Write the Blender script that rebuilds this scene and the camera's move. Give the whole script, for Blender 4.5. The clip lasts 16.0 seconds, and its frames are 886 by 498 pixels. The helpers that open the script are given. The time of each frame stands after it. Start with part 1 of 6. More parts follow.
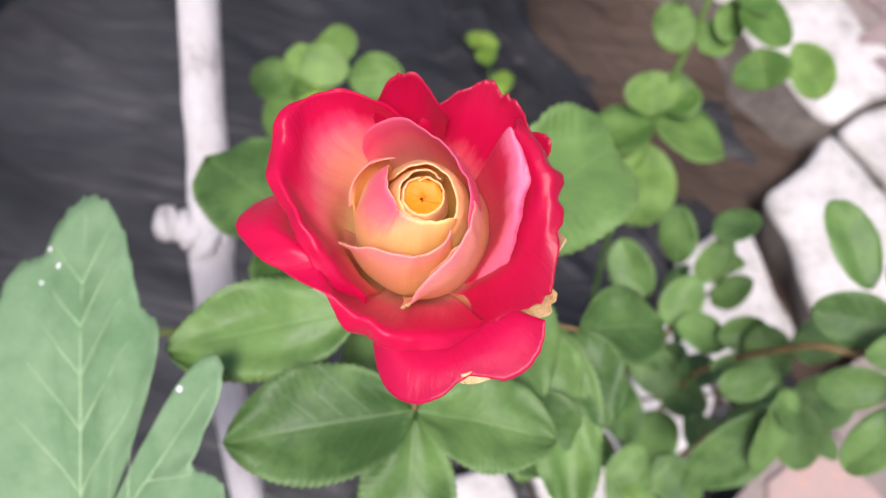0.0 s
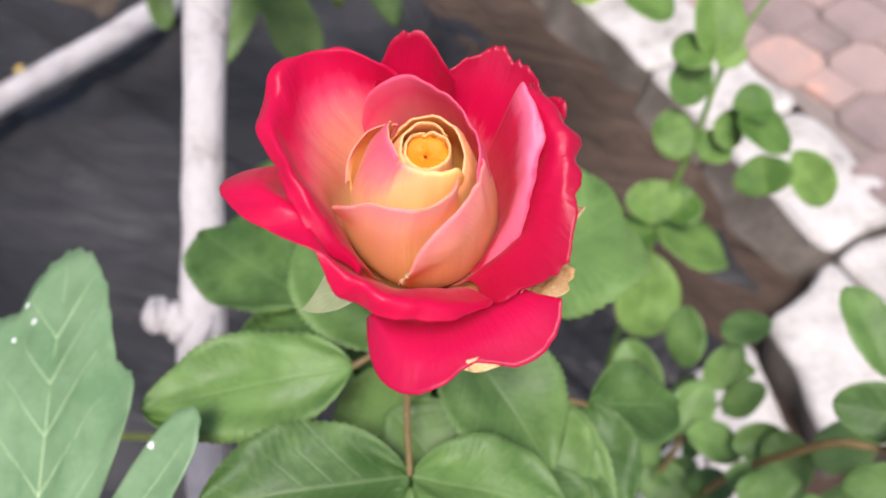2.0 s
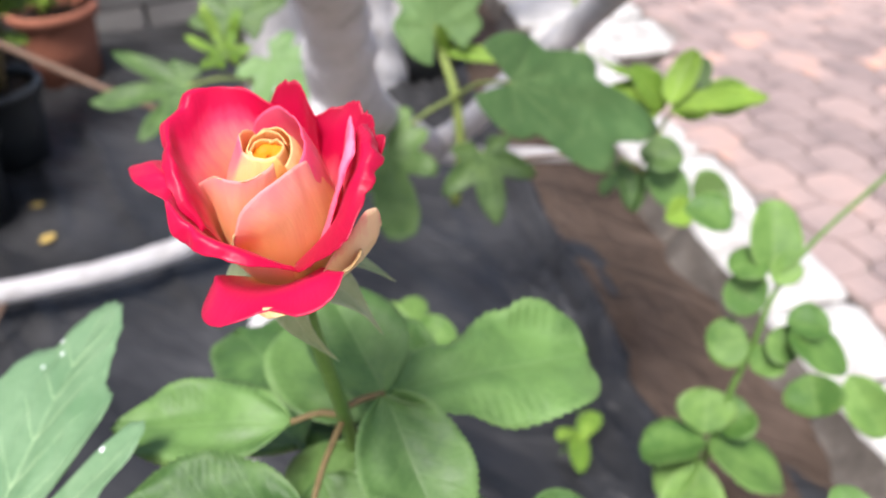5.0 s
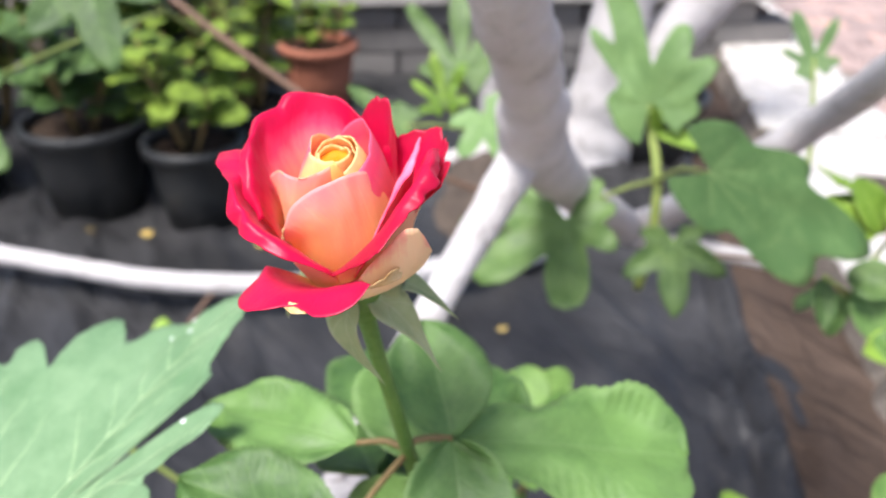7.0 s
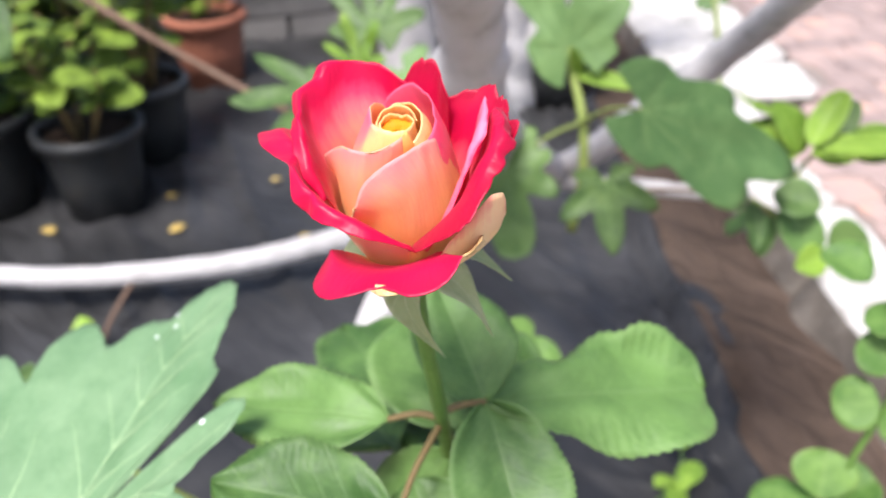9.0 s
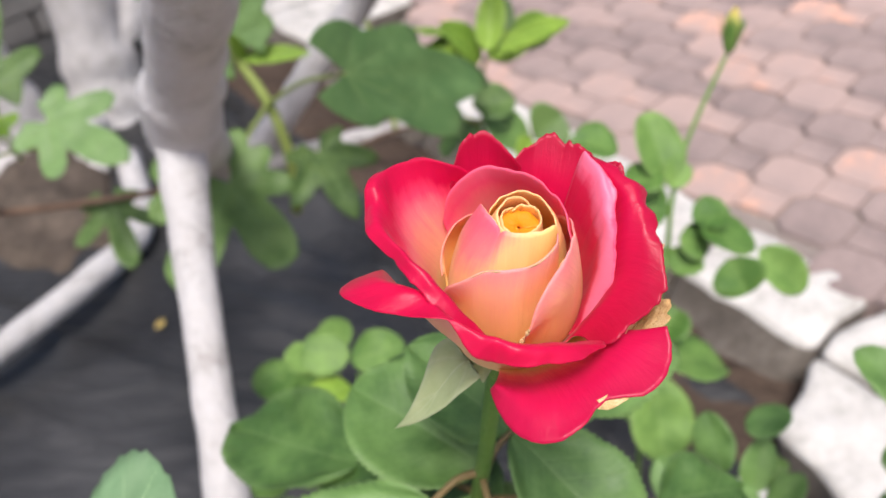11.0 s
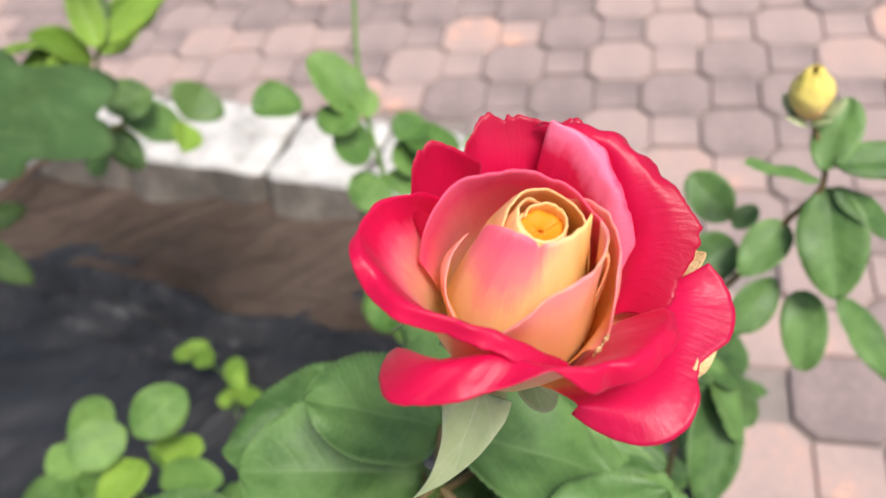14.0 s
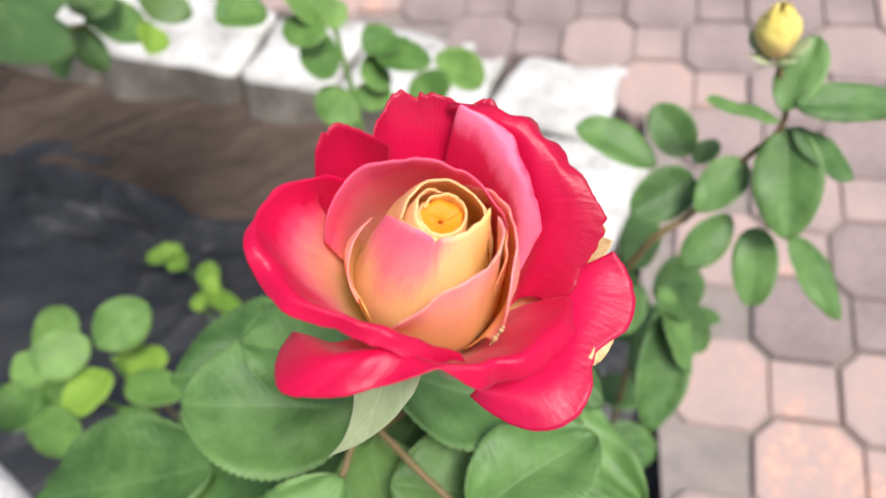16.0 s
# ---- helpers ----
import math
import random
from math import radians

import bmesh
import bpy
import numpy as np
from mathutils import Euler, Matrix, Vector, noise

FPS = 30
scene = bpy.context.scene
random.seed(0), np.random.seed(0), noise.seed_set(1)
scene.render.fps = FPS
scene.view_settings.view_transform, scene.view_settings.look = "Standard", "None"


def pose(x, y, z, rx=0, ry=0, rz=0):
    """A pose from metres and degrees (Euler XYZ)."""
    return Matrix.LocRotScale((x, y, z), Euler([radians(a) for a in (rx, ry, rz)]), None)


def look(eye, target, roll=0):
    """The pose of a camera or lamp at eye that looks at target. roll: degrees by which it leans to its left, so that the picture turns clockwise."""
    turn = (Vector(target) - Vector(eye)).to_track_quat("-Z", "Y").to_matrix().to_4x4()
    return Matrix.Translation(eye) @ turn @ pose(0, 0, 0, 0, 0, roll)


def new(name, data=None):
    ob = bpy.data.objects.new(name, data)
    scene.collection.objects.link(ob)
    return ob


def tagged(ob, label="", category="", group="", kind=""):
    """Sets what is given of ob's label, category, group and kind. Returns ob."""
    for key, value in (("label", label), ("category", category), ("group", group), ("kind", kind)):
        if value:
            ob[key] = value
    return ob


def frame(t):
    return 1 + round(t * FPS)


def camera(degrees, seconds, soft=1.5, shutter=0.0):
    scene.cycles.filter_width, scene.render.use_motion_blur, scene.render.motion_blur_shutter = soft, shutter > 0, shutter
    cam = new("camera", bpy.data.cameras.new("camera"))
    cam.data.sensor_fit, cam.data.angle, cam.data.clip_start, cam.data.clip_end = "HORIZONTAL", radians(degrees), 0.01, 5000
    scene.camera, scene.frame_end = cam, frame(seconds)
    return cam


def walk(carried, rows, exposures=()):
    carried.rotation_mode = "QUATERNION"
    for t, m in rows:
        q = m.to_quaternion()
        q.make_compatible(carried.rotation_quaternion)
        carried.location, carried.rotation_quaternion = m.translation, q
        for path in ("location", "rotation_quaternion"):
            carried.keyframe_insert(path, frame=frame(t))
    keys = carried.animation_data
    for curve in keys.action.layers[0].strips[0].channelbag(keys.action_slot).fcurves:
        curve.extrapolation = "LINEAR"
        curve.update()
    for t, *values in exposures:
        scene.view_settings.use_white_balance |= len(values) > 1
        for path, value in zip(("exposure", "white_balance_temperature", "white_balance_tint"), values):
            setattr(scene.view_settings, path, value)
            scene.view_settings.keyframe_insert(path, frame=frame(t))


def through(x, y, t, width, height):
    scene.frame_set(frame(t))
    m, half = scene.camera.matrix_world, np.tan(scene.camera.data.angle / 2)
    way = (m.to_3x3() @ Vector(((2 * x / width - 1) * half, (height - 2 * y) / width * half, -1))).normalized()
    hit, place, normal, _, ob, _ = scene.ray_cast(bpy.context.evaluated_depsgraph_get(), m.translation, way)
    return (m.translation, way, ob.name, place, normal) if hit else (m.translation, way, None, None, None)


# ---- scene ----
cam = camera(57.3, 16.0)
PATH = [
    (0, (0.035, -0.084, 1.178), (-0.297, 0.809, -0.58), -3.6),
    (0.5, (0.034, -0.076, 1.178), (-0.296, 0.833, -0.573), -2.6),
    (1, (0.036, -0.082, 1.173), (-0.308, 0.873, -0.55), -2.7),
    (1.5, (0.032, -0.089, 1.162), (-0.312, 0.924, -0.528), -1.2),
    (2, (0.039, -0.104, 1.143), (-0.372, 1.072, -0.422), -1.7),
    (2.5, (0.051, -0.121, 1.139), (-0.42, 1.199, -0.289), -2.2),
    (3, (0.062, -0.14, 1.135), (-0.463, 1.275, -0.177), -3.1),
    (3.2, (0.064, -0.141, 1.136), (-0.478, 1.285, -0.157), -2.8),
    (5.3, (0.143, -0.132, 1.133), (-0.8, 1.222, 0.003), -1.2),
    (5.5, (0.142, -0.129, 1.134), (-0.848, 1.202, 0.017), -0.8),
    (6, (0.147, -0.12, 1.13), (-0.959, 1.145, 0.045), -0.2),
    (6.5, (0.16, -0.112, 1.125), (-1.055, 1.081, 0.076), 0.5),
    (7, (0.172, -0.108, 1.122), (-1.139, 1.018, 0.115), 1.2),
    (7.5, (0.173, -0.1, 1.115), (-1.202, 0.97, 0.132), 1.2),
    (8, (0.165, -0.102, 1.117), (-1.223, 0.949, 0.133), 0.7),
    (8.5, (0.153, -0.118, 1.118), (-1.167, 0.988, 0.102), -0.4),
    (9, (0.134, -0.134, 1.119), (-0.977, 1.12, 0.026), -1.0),
    (9.2, (0.12, -0.14, 1.121), (-0.895, 1.168, -0.001), -1.5),
    (11.3, (0.005, -0.14, 1.143), (-0.277, 1.381, -0.125), -10.0),
    (11.5, (0.001, -0.14, 1.145), (-0.225, 1.373, -0.144), -10.1),
    (12, (0.002, -0.144, 1.148), (-0.097, 1.344, -0.184), -10.7),
    (12.5, (0.019, -0.14, 1.147), (0.027, 1.324, -0.215), -11.7),
    (13, (-0.016, -0.139, 1.145), (0.128, 1.266, -0.271), -12.3),
    (13.5, (-0.052, -0.115, 1.142), (0.252, 1.243, -0.294), -12.7),
    (14, (-0.048, -0.092, 1.143), (0.345, 1.211, -0.322), -13.5),
    (14.5, (-0.036, -0.086, 1.145), (0.391, 1.155, -0.364), -13.9),
    (15, (-0.036, -0.086, 1.15), (0.388, 1.098, -0.406), -14.0),
    (15.5, (-0.034, -0.081, 1.151), (0.356, 1.064, -0.441), -13.5),
    (16, (-0.027, -0.088, 1.151), (0.298, 1.036, -0.471), -12.4),
]
walk(cam, [(t, look(eye, target, roll)) for t, eye, target, roll in PATH], [(0.0, 0.68, 6200, 20), (3.0, 0.66, 6350, 16), (5.5, 1.1, 6150, 13), (8.5, 1.22, 6150, 13), (11.5, 0.64, 6350, 13), (13.5, 0.72, 6350, 11), (16.0, 0.8, 6150, 9)])
cam.data.dof.use_dof = True
cam.data.dof.focus_distance, cam.data.dof.aperture_fstop = 0.18, 13.5

# ---- light: a bright, hazy sky ----
world = bpy.data.worlds.new("sky")
scene.world = world
world.use_nodes = True
wn, wl = world.node_tree.nodes, world.node_tree.links
sky = wn.new("ShaderNodeTexSky")
sky.sky_type, sky.sun_disc = "NISHITA", False
sky.sun_elevation, sky.sun_rotation = radians(62), radians(166)
sky.dust_density, sky.air_density = 4.0, 1.0
wn["Background"].inputs["Strength"].default_value = 0.105
wl.new(sky.outputs["Color"], wn["Background"].inputs["Color"])
sun = new("sun", bpy.data.lights.new("sun", "SUN"))
sun.data.energy, sun.data.angle, sun.data.color = 2.7, radians(16), (1.0, 0.955, 0.89)
sun.matrix_world = look((0.12, -0.5, 1.0), (0, 0, 0))


# ---- materials ----
def material(name, rough=0.6, spec=0.4):
    m = bpy.data.materials.new(name)
    m.use_nodes = True
    b = m.node_tree.nodes["Principled BSDF"]
    b.inputs["Roughness"].default_value = rough
    b.inputs["Specular IOR Level"].default_value = spec
    return m, m.node_tree.nodes, m.node_tree.links, b


def math_node(n, l, op, a, b=None, c=None, clamp=False):
    k = n.new("ShaderNodeMath")
    k.operation, k.use_clamp = op, clamp
    for i, v in enumerate((a, b, c)):
        if v is None:
            continue
        if isinstance(v, (int, float)):
            k.inputs[i].default_value = v
        else:
            l.new(v, k.inputs[i])
    return k.outputs[0]


def noise_node(n, l, scale, detail=4.0, vector=None, rough=0.55):
    k = n.new("ShaderNodeTexNoise")
    k.inputs["Scale"].default_value, k.inputs["Detail"].default_value = scale, detail
    k.inputs["Roughness"].default_value = rough
    if vector is None:
        vector = n.new("ShaderNodeTexCoord").outputs["Object"]
    l.new(vector, k.inputs["Vector"])
    return k.outputs["Fac"]


def ramp(n, l, fac, stops):
    k = n.new("ShaderNodeValToRGB")
    e = k.color_ramp.elements
    while len(e) < len(stops):
        e.new(0.5)
    for q, (at, col) in zip(e, stops):
        q.position, q.color = at, (*col, 1)
    l.new(fac, k.inputs[0])
    return k.outputs["Color"]


def mix(n, l, fac, a, b, mode="MIX"):
    k = n.new("ShaderNodeMix")
    k.data_type, k.blend_type = "RGBA", mode
    for s, v in ((0, fac), (6, a), (7, b)):
        if isinstance(v, (int, float)):
            k.inputs[s].default_value = v
        elif isinstance(v, tuple):
            k.inputs[s].default_value = (*v, 1)
        else:
            l.new(v, k.inputs[s])
    return k.outputs[2]


def bump(n, l, b, height, strength=0.3, dist=0.002):
    k = n.new("ShaderNodeBump")
    k.inputs["Strength"].default_value, k.inputs["Distance"].default_value = strength, dist
    l.new(height, k.inputs["Height"])
    l.new(k.outputs["Normal"], b.inputs["Normal"])
    return k.outputs["Normal"]


def surface(name, stops, scale, rough=0.8, fine=8.0, strength=0.4, dist=0.003, spec=0.3, island=0.0, coords="Object", joined=False):
    """A plain rough surface: colour by two scales of noise, fine relief."""
    m, n, l, b = material(name, rough, spec)
    v = n.new("ShaderNodeTexCoord").outputs[coords]
    big, small = noise_node(n, l, scale, 5, v), noise_node(n, l, scale * fine, 6, v)
    f = math_node(n, l, "ADD", math_node(n, l, "MULTIPLY", big, 0.65), math_node(n, l, "MULTIPLY", small, 0.35))
    if island:
        r = n.new("ShaderNodeNewGeometry").outputs["Random Per Island"] if joined else n.new("ShaderNodeObjectInfo").outputs["Random"]
        f = math_node(n, l, "ADD", f, math_node(n, l, "MULTIPLY_ADD", r, island, -island / 2))
    f = math_node(n, l, "MULTIPLY_ADD", f, 2.0, -0.5, clamp=True)
    l.new(ramp(n, l, f, stops), b.inputs["Base Color"])
    bump(n, l, b, f, strength, dist)
    return m


def thin(m, n, l, b, colour, amount, normal=None):
    """Lets light through a thin blade: petals and leaves."""
    t = n.new("ShaderNodeBsdfTranslucent")
    l.new(colour, t.inputs["Color"])
    if normal is not None:
        l.new(normal, t.inputs["Normal"])
    k = n.new("ShaderNodeMixShader")
    k.inputs[0].default_value = amount
    l.new(b.outputs[0], k.inputs[1])
    l.new(t.outputs[0], k.inputs[2])
    l.new(k.outputs[0], n["Material Output"].inputs["Surface"])


def petal_material(name, stops, streak=0.10, through=0.34, vein=0.26, fade=0.0, centre=0.5):
    """Colour runs from the petal's foot (0) to its rim (1), with long fine streaks and a velvety sheen."""
    m, n, l, b = material(name, 0.36, 0.34)
    b.inputs["Sheen Weight"].default_value = 0.07
    b.inputs["Sheen Roughness"].default_value = 0.45
    b.inputs["Sheen Tint"].default_value = (1.0, 0.75, 0.8, 1)
    uv = n.new("ShaderNodeUVMap").outputs["UV"]
    sep = n.new("ShaderNodeSeparateXYZ")
    l.new(uv, sep.inputs[0])

    def stretched(across, along):
        com = n.new("ShaderNodeCombineXYZ")
        l.new(math_node(n, l, "MULTIPLY", sep.outputs[0], across), com.inputs[0])
        l.new(math_node(n, l, "MULTIPLY", sep.outputs[1], along), com.inputs[1])
        return com.outputs[0]

    fine = noise_node(n, l, 1.0, 6, stretched(42.0, 3.2), 0.6)
    broad = noise_node(n, l, 1.0, 3, stretched(7.0, 1.2), 0.5)
    big = noise_node(n, l, 75.0, 4)
    f = math_node(n, l, "ADD", sep.outputs[1], math_node(n, l, "MULTIPLY_ADD", fine, streak * 1.0, -streak * 0.5))
    f = math_node(n, l, "ADD", f, math_node(n, l, "MULTIPLY_ADD", broad, streak * 2.0, -streak))
    f = math_node(n, l, "ADD", f, math_node(n, l, "MULTIPLY_ADD", big, 0.2, -0.1), clamp=True)
    if fade:
        out = math_node(n, l, "ABSOLUTE", math_node(n, l, "MULTIPLY_ADD", sep.outputs[0], 2.0, -2.0 * centre))
        f = math_node(n, l, "SUBTRACT", f, math_node(n, l, "MULTIPLY", math_node(n, l, "MULTIPLY", out, out), fade), clamp=True)
    col = ramp(n, l, f, stops)
    tone = noise_node(n, l, 1.0, 5, stretched(90.0, 9.0), 0.7)
    col = mix(n, l, math_node(n, l, "MULTIPLY_ADD", tone, 0.9, -0.32, clamp=True), col, mix(n, l, 0.45, col, (1.0, 0.62, 0.62), "MULTIPLY"))
    pore = noise_node(n, l, 330.0, 4)
    h = math_node(n, l, "ADD", math_node(n, l, "MULTIPLY_ADD", pore, 0.45, math_node(n, l, "MULTIPLY", fine, 0.6)), big)
    l.new(col, b.inputs["Base Color"])
    nor = bump(n, l, b, h, vein, 0.0013)
    thin(m, n, l, b, col, through, nor)
    return m


def leaf_material(name, dark, light, vein, ribs=7.0, rough=0.42, through=0.18, veins=0.5, spec=0.45):
    """A leaf blade: UV runs across (0 to 1) and along (0 to 1); paler mid and side veins."""
    m, n, l, b = material(name, rough, spec)
    uv = n.new("ShaderNodeUVMap").outputs["UV"]
    sep = n.new("ShaderNodeSeparateXYZ")
    l.new(uv, sep.inputs[0])
    across = math_node(n, l, "ABSOLUTE", math_node(n, l, "MULTIPLY_ADD", sep.outputs[0], 2.0, -1.0))
    mid = math_node(n, l, "SUBTRACT", 1.0, math_node(n, l, "MULTIPLY", across, 16.0), clamp=True)
    run = math_node(n, l, "MULTIPLY_ADD", sep.outputs[1], ribs, math_node(n, l, "MULTIPLY", across, -ribs * 0.22))
    side = math_node(n, l, "ABSOLUTE", math_node(n, l, "SUBTRACT", math_node(n, l, "FRACT", run), 0.5))
    side = math_node(n, l, "MULTIPLY_ADD", side, -11.0, 1.0, clamp=True)
    net = math_node(n, l, "MAXIMUM", mid, math_node(n, l, "MULTIPLY", side, 0.45))
    blotch, grain, patch = noise_node(n, l, 34.0, 5), noise_node(n, l, 420.0, 4), noise_node(n, l, 90.0, 3)
    r = n.new("ShaderNodeObjectInfo").outputs["Random"]
    f = math_node(n, l, "MULTIPLY_ADD", blotch, 1.9, math_node(n, l, "MULTIPLY_ADD", grain, 0.5, -0.72))
    f = math_node(n, l, "ADD", f, math_node(n, l, "MULTIPLY_ADD", patch, 0.8, -0.4))
    f = math_node(n, l, "ADD", f, math_node(n, l, "MULTIPLY_ADD", r, 0.8, -0.42), clamp=True)
    col = mix(n, l, f, dark, light)
    rim = math_node(n, l, "MULTIPLY_ADD", across, 6.0, -5.0, clamp=True)
    col = mix(n, l, math_node(n, l, "MULTIPLY", rim, 0.25), col, vein)
    col = mix(n, l, math_node(n, l, "MULTIPLY", net, veins), col, vein)
    l.new(col, b.inputs["Base Color"])
    l.new(math_node(n, l, "MULTIPLY_ADD", patch, 0.36, rough - 0.18, clamp=True), b.inputs["Roughness"])
    h = math_node(n, l, "MULTIPLY_ADD", net, -0.7, math_node(n, l, "MULTIPLY_ADD", patch, 0.9, math_node(n, l, "MULTIPLY", grain, 0.35)))
    nor = bump(n, l, b, h, 0.28, 0.0016)
    thin(m, n, l, b, col, through, nor)
    return m


YEL, PEACH, RED = (1.0, 0.88, 0.38), (0.99, 0.70, 0.42), (0.74, 0.004, 0.075)
PALE = (0.95, 0.22, 0.36)
M_PET = petal_material("petal_red_face", [(0.0, (1.0, 0.78, 0.2)), (0.22, (1.0, 0.74, 0.32)), (0.34, (0.99, 0.52, 0.34)), (0.5, (0.96, 0.27, 0.31)), (0.64, (0.90, 0.07, 0.18)), (0.78, (0.72, 0.004, 0.075)), (1.0, (0.61, 0.003, 0.062))], 0.13, 0.38)
M_PETD = petal_material("petal_deep_face", [(0.0, YEL), (0.22, PEACH), (0.38, (0.93, 0.16, 0.22)), (0.54, (0.66, 0.005, 0.072)), (1.0, (0.44, 0.003, 0.038))], 0.13, 0.33)
M_PETG = petal_material("petal_pale_rim_face", [(0.0, YEL), (0.25, (0.98, 0.66, 0.28)), (0.48, (0.90, 0.12, 0.16)), (0.68, RED), (0.76, (0.80, 0.02, 0.10)), (0.82, PALE), (0.95, PALE), (1.0, (0.86, 0.05, 0.16))], 0.03, 0.34)
M_PETB = petal_material("petal_reverse", [(0.0, (0.97, 0.78, 0.40)), (0.5, (0.97, 0.66, 0.42)), (0.84, (0.96, 0.50, 0.42)), (0.96, (0.93, 0.26, 0.30)), (1.0, (0.85, 0.08, 0.16))], 0.10, 0.40)
M_INN = petal_material("petal_inner_face", [(0.0, (1.0, 0.69, 0.12)), (0.45, (1.0, 0.73, 0.20)), (0.8, (1.0, 0.63, 0.26)), (0.93, (0.98, 0.44, 0.36)), (1.0, (0.96, 0.36, 0.36))], 0.07, 0.34)
M_INB = petal_material("petal_inner_reverse", [(0.0, (1.0, 0.66, 0.10)), (0.5, (1.0, 0.74, 0.24)), (0.72, (1.0, 0.64, 0.33)), (0.9, (0.98, 0.50, 0.40)), (1.0, (0.97, 0.42, 0.42))], 0.09, 0.42, fade=0.18)
M_SAIL = petal_material("petal_sail", [(0.0, YEL), (0.36, (0.99, 0.72, 0.30)), (0.55, (0.96, 0.34, 0.34)), (0.82, (0.93, 0.13, 0.28)), (1.0, (0.94, 0.2, 0.34))], 0.08, 0.5)
M_BUD = petal_material("petal_bud", [(0.0, (1.0, 0.64, 0.10)), (0.62, (1.0, 0.74, 0.21)), (0.82, (1.0, 0.71, 0.27)), (0.94, (1.0, 0.66, 0.30)), (1.0, (1.0, 0.72, 0.34))], 0.05, 0.34)
M_FRONT = petal_material("petal_front", [(0.0, (1.0, 0.68, 0.12)), (0.5, (1.0, 0.80, 0.32)), (0.68, (1.0, 0.72, 0.34)), (0.80, (0.96, 0.34, 0.33)), (0.97, (0.92, 0.19, 0.30)), (1.0, (0.93, 0.24, 0.32))], 0.08, 0.40, fade=0.42, centre=0.30)
M_CORE = petal_material("petal_core", [(0.0, (0.98, 0.36, 0.005)), (0.8, (0.99, 0.54, 0.04)), (0.95, (1.0, 0.76, 0.26)), (1.0, (1.0, 0.84, 0.44))], 0.02, 0.5)
M_CREAM = petal_material("petal_faded", [(0.0, (0.88, 0.82, 0.38)), (0.6, (0.91, 0.83, 0.50)), (0.95, (0.93, 0.76, 0.48)), (1.0, (0.85, 0.4, 0.3))], 0.05, 0.45)
M_PETF = petal_material("petal_drooping_face", [(0.0, YEL), (0.2, (0.98, 0.62, 0.3)), (0.31, (0.92, 0.12, 0.17)), (0.42, (0.70, 0.01, 0.095)), (1.0, (0.52, 0.004, 0.06))], 0.08, 0.36)
M_DRY = surface("petal_dried_edge", [(0.0, (0.30, 0.15, 0.05)), (0.5, (0.55, 0.38, 0.17)), (1.0, (0.75, 0.6, 0.36))], 260, 0.85)
M_LEAF = leaf_material("rose_leaf_face", (0.050, 0.114, 0.024), (0.152, 0.278, 0.072), (0.24, 0.36, 0.13), through=0.24, rough=0.52, spec=0.42, veins=0.22)
M_LEAFL = leaf_material("rose_leaf_light_face", (0.065, 0.150, 0.026), (0.19, 0.325, 0.075), (0.28, 0.40, 0.12), through=0.22, rough=0.55, spec=0.35, veins=0.3)
M_LEAFB = leaf_material("rose_leaf_reverse", (0.07, 0.14, 0.045), (0.14, 0.23, 0.08), (0.22, 0.3, 0.14), rough=0.7, spec=0.15)
M_LEAFY = leaf_material("young_leaf", (0.13, 0.25, 0.025), (0.28, 0.44, 0.06), (0.38, 0.5, 0.14), spec=0.3, through=0.3)
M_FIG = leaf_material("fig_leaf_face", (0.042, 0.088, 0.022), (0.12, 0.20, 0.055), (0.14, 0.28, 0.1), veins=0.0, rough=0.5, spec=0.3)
# near leaf: base colour lifted to carry the sky's sheen on its waxy face
M_FIGN = leaf_material("fig_leaf_near_sheen_face", (0.125, 0.235, 0.105), (0.225, 0.35, 0.185), (0.14, 0.28, 0.1), veins=0.0, rough=0.48, spec=0.45)
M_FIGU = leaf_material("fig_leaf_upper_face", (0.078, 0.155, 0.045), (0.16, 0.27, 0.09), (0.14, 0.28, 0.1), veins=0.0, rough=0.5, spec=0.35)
M_FIGV = surface("fig_leaf_vein", [(0.0, (0.10, 0.18, 0.055)), (1.0, (0.17, 0.26, 0.09))], 60, 0.6)
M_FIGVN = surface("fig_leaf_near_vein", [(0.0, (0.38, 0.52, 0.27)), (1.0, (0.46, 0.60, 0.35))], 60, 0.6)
M_SEPAL = leaf_material("sepal_green", (0.27, 0.34, 0.15), (0.44, 0.49, 0.27), (0.64, 0.66, 0.47), ribs=3, rough=0.75, veins=0.3, spec=0.2)
M_STEM = surface("green_stem", [(0.0, (0.07, 0.16, 0.03)), (1.0, (0.14, 0.24, 0.05))], 50, 0.5)
M_SHOOT = surface("green_wood", [(0.0, (0.16, 0.22, 0.05)), (1.0, (0.30, 0.36, 0.10))], 50, 0.55)
M_TWIG = surface("reddish_twig", [(0.0, (0.12, 0.075, 0.03)), (1.0, (0.20, 0.15, 0.06))], 60, 0.6)
M_BROWN = surface("brown_twig", [(0.0, (0.10, 0.06, 0.04)), (1.0, (0.2, 0.13, 0.09))], 60, 0.8)
M_LIME = surface("limewashed_bark", [(0.0, (0.13, 0.11, 0.095)), (0.22, (0.33, 0.31, 0.295)), (0.4, (0.43, 0.41, 0.40)), (1.0, (0.53, 0.515, 0.512))], 22, 0.85, 6, 0.8, 0.006)


